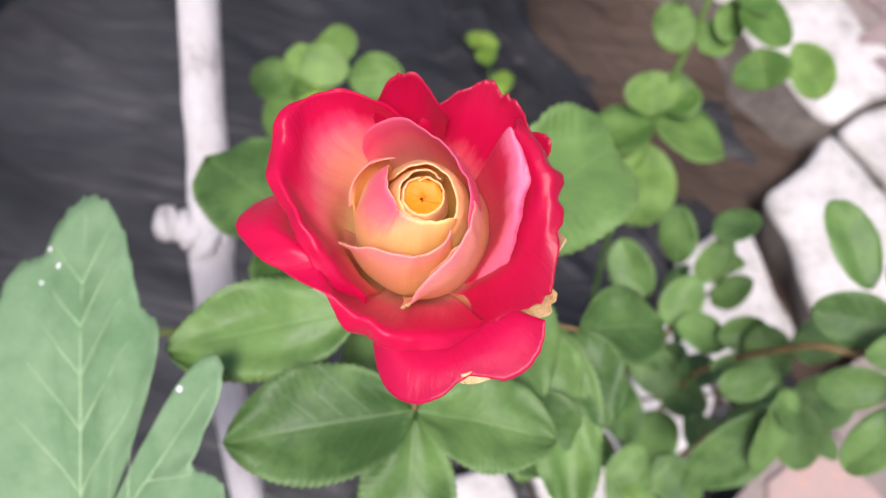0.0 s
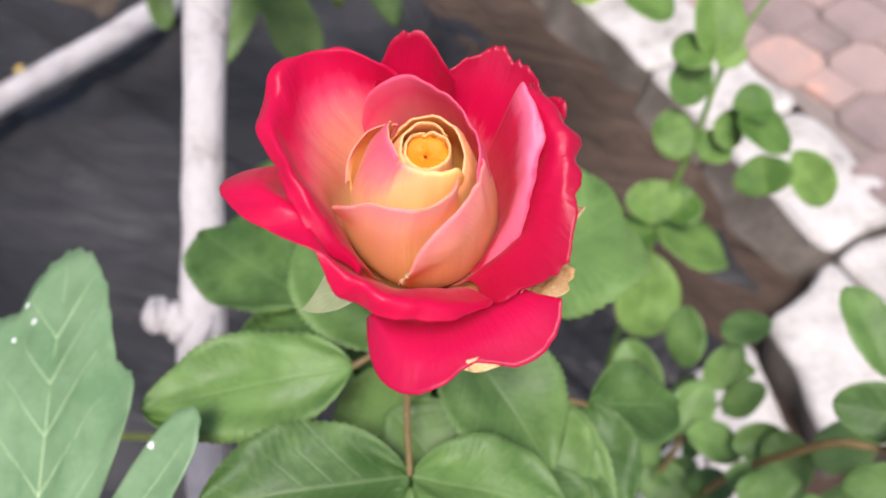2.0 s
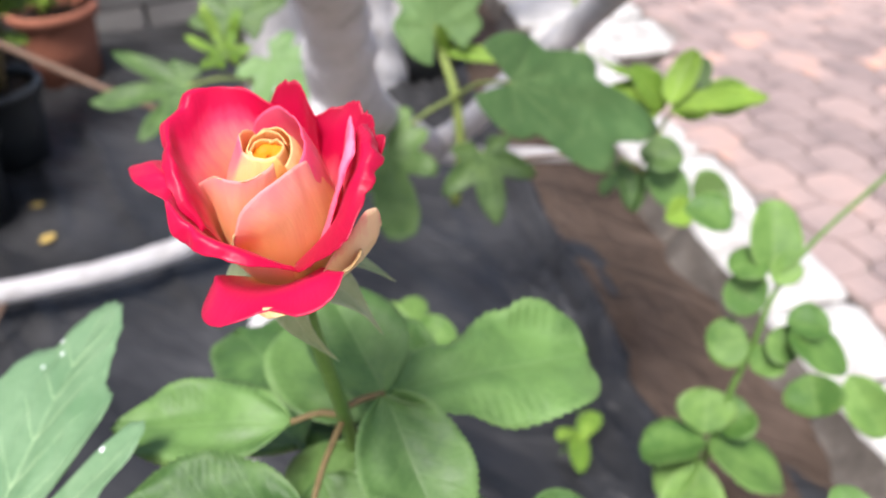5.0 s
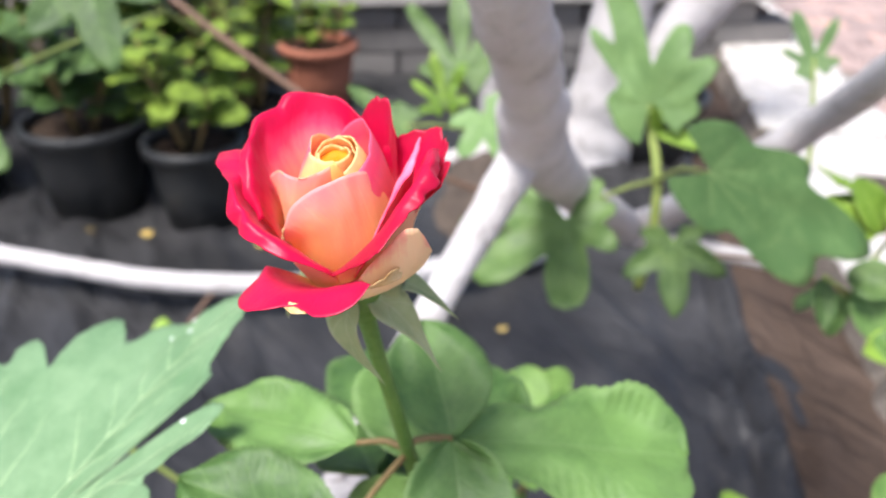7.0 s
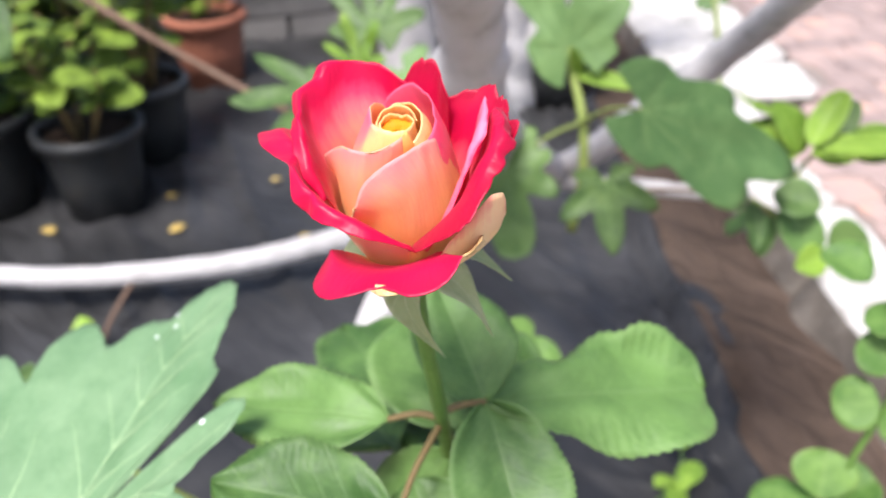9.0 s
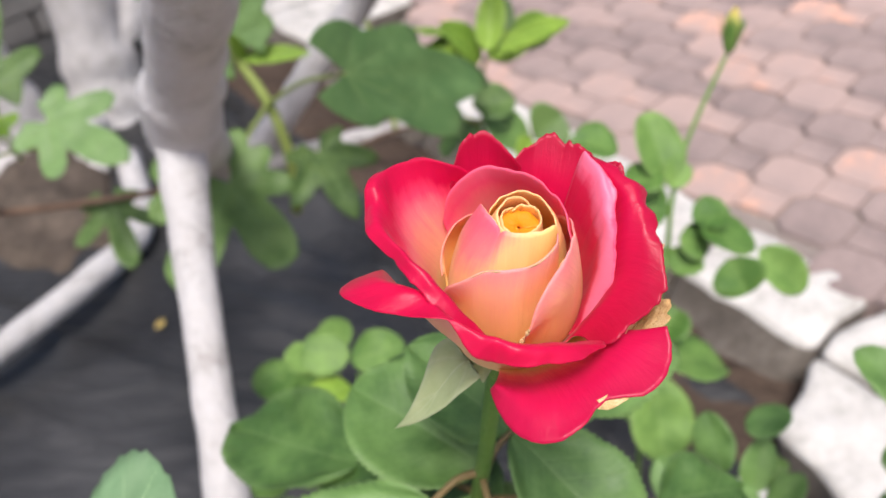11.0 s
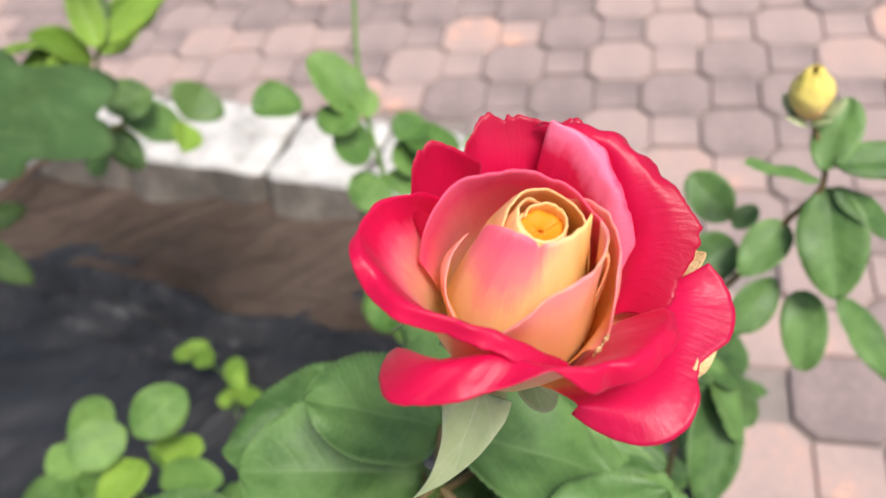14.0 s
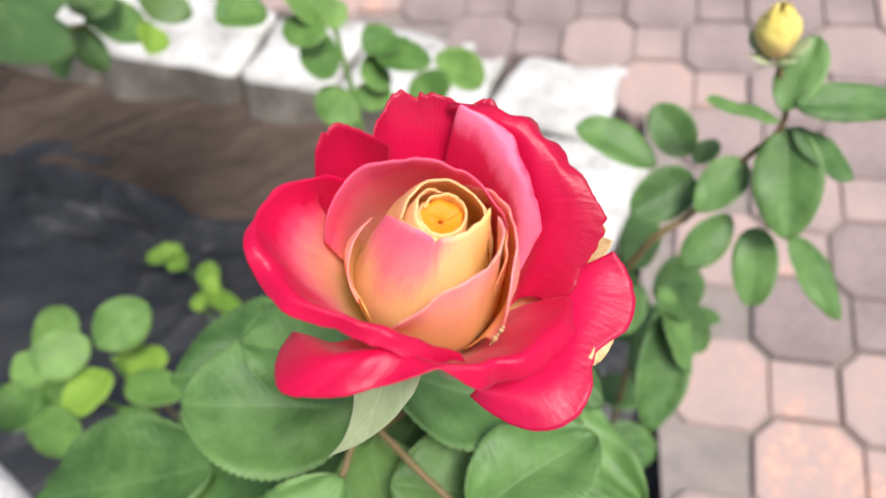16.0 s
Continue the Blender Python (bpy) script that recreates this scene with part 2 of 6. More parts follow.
def creased(name, stops, rough, spec, size=7.0, depth=0.012):
    """Cloth: long shallow creases in two directions over a fine weave, dust in broad patches."""
    m, n, l, b = material(name, rough, spec)
    v = n.new("ShaderNodeTexCoord").outputs["Object"]
    crease = None
    for turn, k in ((0.5, 1.0), (1.25, 0.6)):
        q = n.new("ShaderNodeMapping")
        l.new(v, q.inputs["Vector"])
        q.inputs["Rotation"].default_value = (0, 0, turn)
        q.inputs["Scale"].default_value = (0.22, 1.0, 1.0)
        w = noise_node(n, l, size * (2 - k), 4, q.outputs[0], 0.5)
        w = math_node(n, l, "ABSOLUTE", math_node(n, l, "SUBTRACT", w, 0.5))
        w = math_node(n, l, "MULTIPLY", math_node(n, l, "MULTIPLY_ADD", w, -7.0, 1.0, clamp=True), k)
        crease = w if crease is None else math_node(n, l, "MAXIMUM", crease, w)
    dust, weave = noise_node(n, l, 2.6, 5, v), noise_node(n, l, 260.0, 3, v)
    f = math_node(n, l, "ADD", math_node(n, l, "MULTIPLY", dust, 0.75), math_node(n, l, "MULTIPLY", weave, 0.3))
    f = math_node(n, l, "MULTIPLY_ADD", f, 1.8, -0.4, clamp=True)
    l.new(ramp(n, l, f, stops), b.inputs["Base Color"])
    bump(n, l, b, math_node(n, l, "ADD", math_node(n, l, "MULTIPLY", crease, 1.0), math_node(n, l, "MULTIPLY", weave, 0.04)), 0.7, depth)
    return m


M_FABRIC = creased("black_ground_cloth", [(0.0, (0.009, 0.009, 0.0093)), (0.5, (0.0235, 0.0235, 0.0242)), (1.0, (0.066, 0.065, 0.066))], 0.45, 0.3)
M_BROWNC = creased("brown_edging_cloth", [(0.0, (0.026, 0.018, 0.0125)), (0.5, (0.060, 0.042, 0.031)), (1.0, (0.135, 0.097, 0.074))], 0.85, 0.14, 6.0, 0.03)
M_STONEW = surface("whitewashed_stone", [(0.0, (0.16, 0.145, 0.13)), (0.25, (0.33, 0.31, 0.28)), (0.55, (0.51, 0.485, 0.45)), (1.0, (0.62, 0.595, 0.56))], 13, 0.9, 7, 0.8, 0.005)
M_STONEG = surface("grey_stone", [(0.0, (0.045, 0.037, 0.029)), (0.45, (0.105, 0.089, 0.073)), (1.0, (0.24, 0.21, 0.18))], 11, 0.9, 10, 0.9, 0.008)
M_PAVER = surface("concrete_paver", [(0.0, (0.205, 0.158, 0.147)), (0.4, (0.305, 0.232, 0.211)), (0.8, (0.385, 0.281, 0.247)), (0.92, (0.42, 0.28, 0.235)), (1.0, (0.60, 0.345, 0.25))], 9, 0.9, 12, 0.6, 0.002, 0.2, island=0.42)
M_PAVERF = surface("concrete_paver_field", [(0.0, (0.205, 0.158, 0.147)), (0.4, (0.305, 0.232, 0.211)), (0.8, (0.385, 0.281, 0.247)), (0.92, (0.42, 0.28, 0.235)), (1.0, (0.60, 0.345, 0.25))], 9, 0.9, 12, 0.6, 0.002, 0.2, island=0.42, joined=True)
M_JOINT = surface("paver_joint_sand", [(0.0, (0.17, 0.14, 0.125)), (1.0, (0.30, 0.25, 0.22))], 30, 0.95)
M_SOIL = surface("potting_soil", [(0.0, (0.02, 0.013, 0.008)), (1.0, (0.06, 0.038, 0.024))], 40, 0.95, 6, 0.9, 0.01)
M_EARTH = surface("dry_brown_earth", [(0.0, (0.035, 0.027, 0.021)), (0.5, (0.075, 0.058, 0.045)), (1.0, (0.15, 0.118, 0.092))], 14, 0.95, 8, 0.9, 0.012)
M_POTB = surface("black_plastic_pot", [(0.0, (0.008, 0.0085, 0.009)), (1.0, (0.032, 0.034, 0.034))], 8, 0.42, 12, 0.15, 0.001, 0.5)
M_CLAY = surface("terracotta", [(0.0, (0.24, 0.085, 0.05)), (1.0, (0.36, 0.14, 0.085))], 10, 0.8, 10, 0.3)
M_BLOCK = surface("concrete_block", [(0.0, (0.11, 0.105, 0.1)), (1.0, (0.24, 0.225, 0.21))], 6, 0.95, 14, 0.5, island=0.3)
M_PALE = surface("pale_step_stone", [(0.0, (0.26, 0.245, 0.22)), (1.0, (0.48, 0.455, 0.42))], 6, 0.9, 14, 0.4)
M_PINKW = surface("pink_paint", [(0.0, (0.55, 0.24, 0.2)), (1.0, (0.66, 0.31, 0.26))], 5, 0.8)
M_LEAFM = leaf_material("herb_leaf", (0.035, 0.068, 0.008), (0.23, 0.33, 0.045), (0.26, 0.36, 0.1), spec=0.15, rough=0.5)
M_BLUE = surface("blue_cloth_weave", [(0.0, (0.03, 0.10, 0.2)), (1.0, (0.06, 0.2, 0.34))], 12, 0.9)
M_SPOT = surface("white_spatter", [(0.0, (0.7, 0.72, 0.7)), (1.0, (0.8, 0.8, 0.8))], 90, 0.6)
M_DEADL = surface("dead_leaf", [(0.0, (0.34, 0.22, 0.05)), (1.0, (0.55, 0.42, 0.14))], 40, 0.8)
M_GBUD = petal_material("green_bud", [(0.0, (0.12, 0.22, 0.05)), (0.6, (0.22, 0.32, 0.08)), (0.85, (0.55, 0.52, 0.12)), (1.0, (0.8, 0.66, 0.16))], 0.1)
M_YBUD = petal_material("yellow_bud", [(0.0, (0.62, 0.55, 0.2)), (0.28, (0.93, 0.62, 0.30)), (0.52, (0.93, 0.78, 0.28)), (0.85, (0.92, 0.80, 0.20)), (1.0, (0.74, 0.62, 0.16))], 0.14)


# ---- building helpers ----
def V(p):
    return np.array(p, float)


def unit(v):
    v = V(v)
    return v / (np.linalg.norm(v) + 1e-12)


def thing(name, at, label, category, group="", kind=""):
    ob = new(name)
    ob.location = at
    ob.empty_display_size = 0.02
    return tagged(ob, label, category, group, kind)


def mesh_of(name, verts, faces, mats, uvs=None, index=None, smooth=True):
    me = bpy.data.meshes.new(name)
    me.from_pydata([tuple(v) for v in verts], [], [tuple(f) for f in faces])
    for m in mats:
        me.materials.append(m)
    if uvs is not None:
        lay = me.uv_layers.new(name="UVMap")
        ids = np.zeros(len(me.loops), dtype=np.int32)
        me.loops.foreach_get("vertex_index", ids)
        lay.data.foreach_set("uv", np.asarray(uvs, np.float32)[ids].ravel())
    if index is not None:
        me.polygons.foreach_set("material_index", np.asarray(index, np.int32))
    me.polygons.foreach_set("use_smooth", np.full(len(me.polygons), smooth))
    me.update()
    return me


def put(name, me, parent=None, label=""):
    """Links a mesh in world coordinates under a thing or a part."""
    ob = new(name, me)
    if parent is not None:
        ob.parent = parent
        at = parent.location if parent.type == "EMPTY" else Vector((0, 0, 0))
        ob.matrix_parent_inverse = Matrix.Translation(-at)
    return tagged(ob, label)


def shell(P, t, UV):
    """A blade of thickness t round the grid of points P."""
    P = np.asarray(P, float)
    n, m = P.shape[:2]
    nor = np.cross(np.gradient(P, axis=0), np.gradient(P, axis=1))
    nor /= np.linalg.norm(nor, axis=2, keepdims=True) + 1e-12
    edge = np.ones((n, m, 1))
    edge[-1], edge[:, 0], edge[:, -1] = 0.35, 0.35, 0.35
    verts = np.concatenate([(P + nor * t / 2 * edge).reshape(-1, 3), (P - nor * t / 2 * edge).reshape(-1, 3)])
    uv = np.concatenate([UV.reshape(-1, 2)] * 2)
    o, faces, idx = n * m, [], []
    for i in range(n - 1):
        for j in range(m - 1):
            a, b, c, d = i * m + j, i * m + j + 1, (i + 1) * m + j + 1, (i + 1) * m + j
            faces += [(a, d, c, b), (o + a, o + b, o + c, o + d)]
            idx += [0, 1]
    loop = [j for j in range(m)] + [i * m + m - 1 for i in range(1, n)] + [(n - 1) * m + j for j in range(m - 2, -1, -1)] + [i * m for i in range(n - 2, 0, -1)]
    for k in range(len(loop)):
        a, b = loop[k], loop[(k + 1) % len(loop)]
        faces.append((a, b, o + b, o + a))
        idx.append(0)
    return verts, faces, uv, idx


def smooth_path(points, n):
    """n points on a Catmull-Rom curve through the given ones (columns beyond x, y, z ride along)."""
    p = np.array(points, float)
    p = np.vstack([2 * p[0] - p[1], p, 2 * p[-1] - p[-2]])
    out = []
    for s in np.linspace(0, len(points) - 1, n):
        i = min(int(s), len(points) - 2)
        f = s - i
        a, b, c, d = p[i], p[i + 1], p[i + 2], p[i + 3]
        out.append(0.5 * (2 * b + (c - a) * f + (2 * a - 5 * b + 4 * c - d) * f * f + (3 * b - a - 3 * c + d) * f ** 3))
    return np.array(out)


def tube_data(points, n=24, seg=12, rough=0.0, seed=0):
    """A round limb along rows of x, y, z, radius; rough: uneven bark, as a share of the radius."""
    q = smooth_path(points, n)
    c, r = q[:, :3], q[:, 3]
    tan = np.gradient(c, axis=0)
    verts, faces = [], []
    u = np.cross(tan[0], (0.3, 0.2, 0.9))
    for i in range(n):
        t = unit(tan[i])
        u = unit(u - t * (u @ t))
        w = np.cross(t, u)
        for k in range(seg):
            a = 2 * math.pi * k / seg
            d = u * math.cos(a) + w * math.sin(a)
            p = c[i] + d * r[i]
            if rough:
                p = p + d * r[i] * rough * noise.noise(Vector(p / max(r[i], 0.004) * 0.55) + Vector((seed, 0, 0)))
            verts.append(p)
    for i in range(n - 1):
        for k in range(seg):
            k2 = (k + 1) % seg
            faces.append((i * seg + k, i * seg + k2, (i + 1) * seg + k2, (i + 1) * seg + k))
    faces += [tuple(range(seg))[::-1], tuple((n - 1) * seg + k for k in range(seg))]
    return verts, faces


def limb(name, points, mat, parent, n=24, seg=12, rough=0.0, label="", seed=0):
    v, f = tube_data(points, n, seg, rough, seed)
    return put(name, mesh_of(name, v, f, [mat]), parent, label)


def leaf_grid(base, tip, up, width, n=26, m=9, fold=0.25, droop=0.1, teeth=0, bite=0.06, wave=0.02, ribs=7, pillow=0.012, peak=0.42, sharp=0.8, seed=0, notch=()):
    base, tip = V(base), V(tip)
    d = tip - base
    L = np.linalg.norm(d)
    d = d / L
    side = unit(np.cross(d, up))
    nor = np.cross(side, d)
    a = peak / (1 - peak) * sharp
    top = peak ** a * (1 - peak) ** sharp
    P, U = np.zeros((n, m, 3)), np.zeros((n, m, 2))
    for i in range(n):
        s = i / (n - 1)
        w = width / 2 * (max(s, 0.004) ** a * max(1 - s, 0.0) ** sharp / top) + 0.0006 * (1 - s)
        if teeth:
            w *= 1 + bite * ((s * teeth) % 1.0 - 0.5)
        for j in range(m):
            c = 2 * j / (m - 1) - 1
            ww = w
            for at, deep, half, which in notch:
                if which * c > 0:
                    ww = ww * (1 - deep * math.exp(-((s - at) / half) ** 2))
            h = abs(c) ** 1.3 * ww * fold - droop * L * s * s
            h += pillow * L * abs(c) * (1 - abs(c) * 0.4) * math.sin(2 * math.pi * (s * ribs - abs(c) * ribs * 0.22))
            h += wave * L * noise.noise(Vector((s * 3.1 + seed * 7.3, c * 1.7 + seed, seed * 1.9))) * (0.3 + abs(c))
            fwd = min(L * s + abs(c) * ww * 0.18, L)
            P[i, j] = base + d * fwd + side * c * ww + nor * h
            U[i, j] = (j / (m - 1), s)
    return P, U


def leaf(name, base, tip, up, width, parent, mats, label="", thick=0.0004, **kw):
    P, U = leaf_grid(base, tip, up, width, **kw)
    v, f, uv, idx = shell(P, thick, U)
    return put(name, mesh_of(name, v, f, mats, uv, [1 - i for i in idx]), parent, label)


def smoothmax(values, k):
    v = np.array(values)
    return float(np.log(np.exp(v * k).sum()) / k)


def fig_leaf_data(joint, tip, up, lobes, mats, rings=12, spokes=96, cup=0.08, wave=0.03, seed=0, span=150, vein=0.0011, nick=0.03, cuts=(), lift=None, spots=(), point=1.5, veined=None, fine=(0.3, 0.45, 0.6, 0.75)):
    """A lobed blade spread round its stalk's end. lobes: (degrees from the middle, length as a share, half-width in degrees)."""
    joint, tip = V(joint), V(tip)
    d = tip - joint
    L = np.linalg.norm(d)
    d = d / L
    side = unit(np.cross(d, up))
    nor = np.cross(side, d)

    def edge(phi):
        r = smoothmax([ln * math.exp(-abs((phi - at) / hw) ** point) for at, ln, hw in lobes] + [0.24], 14)
        for at, deep, half in cuts:
            r *= 1 - deep * math.exp(-((phi - at) / half) ** 2)
        return r

    def place(x, y):
        r = math.hypot(x, y)
        h = cup * r * r - 0.10 * max(r - 0.6, 0) ** 2
        phi = math.degrees(math.atan2(x, y))
        near = min(abs(phi - at) for at, _, _ in lobes)
        h += 0.05 * r * (min(near, 22) / 22) + 0.005 * math.sin(r * 34 - near * 0.5) * min(near, 10) / 10 * min(r * 2, 1)
        if lift is not None:
            h += r * min(max((-phi - lift[0]) * lift[1], 0), lift[2])
        h += wave * noise.noise(Vector((x * 3 + seed * 3.7, y * 3, seed))) * (0.3 + r) * 1.5
        return joint + L * (d * y + side * x + nor * h)

    P, U = np.zeros((rings, spokes, 3)), np.zeros((rings, spokes, 2))
    for j in range(spokes):
        phi = -span + 2 * span * j / (spokes - 1)
        R = edge(phi) * (1 + nick * math.sin(j * 2.4) * 0.5 + nick * noise.noise(Vector((j * 0.35, seed, 0.3))))
        for i in range(rings):
            r = R * (0.004 + 0.996 * i / (rings - 1))
            x, y = r * math.sin(radians(phi)), r * math.cos(radians(phi))
            P[i, j] = place(x, y)
            U[i, j] = (0.5 + x * 0.4, 0.2 + y * 0.7)
    v, f, uv, idx = shell(P, 0.0005, U)
    v, f, uv, idx = list(v), list(f), list(uv), [1 - i for i in idx]

    def rib(x0, y0, x1, y1, w0):
        k = len(v)
        steps = 9
        dx, dy = x1 - x0, y1 - y0
        ln = math.hypot(dx, dy) + 1e-9
        for q in range(steps):
            s = q / (steps - 1)
            w = w0 * (1 - 0.75 * s) / L
            cx, cy = x0 + dx * s, y0 + dy * s
            for sx, lift in ((-1, 0.0001), (0, 0.0004 * (1 - 0.6 * s)), (1, 0.0001)):
                v.append(place(cx - dy / ln * sx * w / 2, cy + dx / ln * sx * w / 2) + nor * (lift + 0.00025))
                uv.append((0.5, 0.5))
        for q in range(steps - 1):
            for e in range(2):
                a = k + q * 3 + e
                f.append((a, a + 3, a + 4, a + 1))
                idx.append(2)

    for at, ln, hw in veined or lobes:
        ex, ey = math.sin(radians(at)) * ln, math.cos(radians(at)) * ln
        rib(0, 0, ex * 0.96, ey * 0.96, vein * 2.0)
        for s in fine:
            for sgn in (-1, 1):
                b = at + sgn * 42
                run = ln * 0.34 * (1 - s * 0.6)
                x1, y1 = ex * s + math.sin(radians(b)) * run, ey * s + math.cos(radians(b)) * run
                if math.hypot(x1, y1) < edge(math.degrees(math.atan2(x1, y1))) * 0.97:
                    rib(ex * s, ey * s, x1, y1, vein)
    drops = []
    for phi, r, size in spots:
        x, y = r * math.sin(radians(phi)), r * math.cos(radians(phi))
        ring = [place(x, y) + nor * 0.0011] + [place(x + size / L * (1 + 0.25 * math.sin(3 * k + r * 9)) * math.cos(k * 0.628), y + size / L * math.sin(k * 0.628)) + nor * 0.0003 for k in range(10)]
        drops.append(ring)
    me = mesh_of("leaf", v, f, mats, uv, idx)
    return (me, drops) if spots else me


# ---- ground: bedding, weed cloth, kerb ----
KD = V((-0.678, 0.735))  # along the kerb
KN = V((-0.735, -0.678))  # into the bed
KP = V((0.36, 0.855))


def into_bed(x, y):
    return float((V((x, y)) - KP) @ KN)


def sheet(name, nx, ny, fn, mat, label, category):
    v = [fn(i / (nx - 1), j / (ny - 1)) for i in range(nx) for j in range(ny)]
    f = [(i * ny + j, (i + 1) * ny + j, (i + 1) * ny + j + 1, i * ny + j + 1) for i in range(nx - 1) for j in range(ny - 1)]
    return tagged(put(name, mesh_of(name, v, f, [mat])), label, category, kind="structure")


def cloth_point(a, b):
    x, y = -3.4 + 4.0 * a, -0.7 + 3.4 * b
    q = Vector((x * 1.1 + 0.4 * y, y * 3.2 - x * 1.2, 0))
    h = 0.010 * noise.noise(q * 1.3) + 0.007 * noise.noise(q * 3.1) + 0.003 * noise.noise(q * 8.0)
    fold = abs(noise.noise(Vector((x * 0.6, y * 5.5 + x * 2.2, 3))))
    h += 0.020 * max(0, 0.14 - fold) / 0.14
    d = into_bed(x, y) - 0.295 - 0.03 * noise.noise(Vector((x * 3, y * 3, 7)))
    rough = 1 + 0.6 * noise.noise(Vector((x * 4, y * 4, 12)))
    h += rough * (0.06 * math.exp(-((d / 0.026) ** 2)) + 0.045 * math.exp(-(((d - 0.065) / 0.018) ** 2)) + 0.028 * math.exp(-(((d - 0.12 - 0.03 * noise.noise(Vector((x * 2, y * 2, 5)))) / 0.016) ** 2)) + 0.014 * math.exp(-(((d - 0.19) / 0.02) ** 2)))
    return (x, y, h)


tagged(put("ground", mesh_of("ground", [(-150, -150, -0.03), (150, -150, -0.03), (150, 150, -0.03), (-150, 150, -0.03)], [(0, 1, 2, 3)], [M_JOINT])), "bare sandy ground under the garden", "ground", kind="structure")
sheet("ground_cloth", 210, 230, cloth_point, M_FABRIC, "wrinkled black woven weed cloth over the planting bed", "ground cloth")


def soil_point(a, b):
    """Bare ground where the cloth is cut away round the tree: an uneven heap that sinks under the cloth at its rim."""
    t, r = 2 * math.pi * a, b * (1 + 0.16 * noise.noise(Vector((math.cos(2 * math.pi * a) * 1.7, math.sin(2 * math.pi * a) * 1.7, 4))))
    u, w = 0.50 * r * math.cos(t), 0.19 * r * math.sin(t)
    x, y = -1.50 - 0.66 * u + 0.75 * w, 1.55 + 0.75 * u + 0.66 * w
    z = 0.062 * max(0.0, 1 - b * b) + 0.012 + 0.022 * noise.noise(Vector((x * 9, y * 9, 2))) + 0.010 * noise.noise(Vector((x * 30, y * 30, 5)))
    return (x, y, z - 0.03 * max(0.0, b - 0.85) / 0.15)


sheet("soil_patch", 90, 26, soil_point, M_EARTH, "bare brown soil at the foot of the fig tree", "soil")


def edging_point(a, b):
    along, d = -0.75 + 4.6 * a, -0.03 + 0.335 * b
    p = KP + KD * along + KN * d
    bulge = 0.022 * math.sin(math.pi * b) ** 1.5
    r = noise.noise(Vector((along * 2.2, d * 6, 1.5))) * 0.026 + noise.noise(Vector((along * 6, d * 14 + along * 4, 4))) * 0.018 + abs(noise.noise(Vector((along * 3 - d * 9, d * 22, 8)))) * 0.018
    return (p[0], p[1], max(0.012 + bulge * (1 - b * 0.4) + r * min(1, 6 * (1 - b)) , 0.008))


sheet("edging_cloth", 200, 30, edging_point, M_BROWNC, "crumpled brown cloth lining the inner side of the kerb", "edging cloth")

OUTER = [tuple(KP - KN * 0.46 + KD * 6.2), tuple(KP - KN * 0.46 + KD * 1.78), tuple(KP - KN * 0.204 + KD * 1.7), tuple(KP - KN * 0.204 + KD * 0.03), (0.665, 0.81), (0.56, 0.62), (0.42, 0.44), (0.30, 0.22), (0.20, 0.06), (0.0, -0.05), (-0.8, -0.35), (-3.0, -0.9)]
poly = [(x, y, 0.0895) for x, y in OUTER] + [(-150, -40, 0.0895), (-150, -150, 0.0895), (150, -150, 0.0895), (150, 150, 0.0895), (-80, 150, 0.0895)]
pavement = tagged(put("pavement", mesh_of("pavement", poly, [tuple(range(len(poly)))], [M_JOINT])), "sand bedding and joints of the paved yard", "pavement", kind="structure")


def outside(x, y):
    ins = False
    P = OUTER + [(-60, -20), (-60, 100)]
    for (x0, y0), (x1, y1) in zip(P, P[1:] + P[:1]):
        if (y0 > y) != (y1 > y) and x < (x1 - x0) * (y - y0) / (y1 - y0) + x0:
            ins = not ins
    return not ins


def stone_block(name, corners, z0, z1, parent, top=M_STONEW, side=M_STONEG, round_=0.014, seed=0, label="", batter=0.0):
    """A hewn kerb stone: uneven outline, worn top edge, painted top and dark flanks."""
    c = [V(p) for p in corners]
    ring = []
    for k in range(len(c)):
        a, b = c[k], c[(k + 1) % len(c)]
        for s in np.linspace(0, 1, 9, endpoint=False):
            ring.append(a + (b - a) * s)
    mid = np.mean(c, axis=0)
    n = len(ring)
    ring = [0.25 * ring[k - 1] + 0.5 * ring[k] + 0.25 * ring[(k + 1) % n] for k in range(n)]
    rows = [(1.0, z0), (1.01, z0 * 0.7 + z1 * 0.3), (1.0, z0 * 0.45 + z1 * 0.55), (1.01, z0 * 0.2 + z1 * 0.8), (1.0, z1 - round_ * 1.1), (0.985, z1 - round_ * 0.4), (0.94, z1 - round_ * 0.08), (0.8, z1), (0.45, z1 + 0.002)]
    v, f, idx = [], [], []
    for i, (s, z) in enumerate(rows):
        for k, p in enumerate(ring):
            q = mid + (p - mid) * s
            if batter and (p - mid) @ KN > 0:
                q = q + KN * batter * max(0, (z1 - 0.012 - z) / (z1 - z0)) * (0.8 + 0.5 * noise.noise(Vector((q[0] * 9, q[1] * 9, seed))))
            w = noise.noise(Vector((q[0] * 14 + seed, q[1] * 14, z * 14))) * 0.011 + noise.noise(Vector((q[0] * 45, q[1] * 45, z * 45 + seed))) * 0.004
            u = unit(p - mid)
            v.append((q[0] + u[0] * w, q[1] + u[1] * w, z + (noise.noise(Vector((q[0] * 16, q[1] * 16 + seed, 2))) * 0.009 if i > 4 else 0)))
    for i in range(len(rows) - 1):
        for k in range(n):
            f.append((i * n + k, i * n + (k + 1) % n, (i + 1) * n + (k + 1) % n, (i + 1) * n + k))
            idx.append(1 if i < 4 else 0)
    v.append((mid[0], mid[1], z1 + 0.002))
    for k in range(n):
        f.append(((len(rows) - 1) * n + k, (len(rows) - 1) * n + (k + 1) % n, len(v) - 1))
        idx.append(0)
    return put(name, mesh_of(name, v, f, [top, side], None, idx), parent, label)


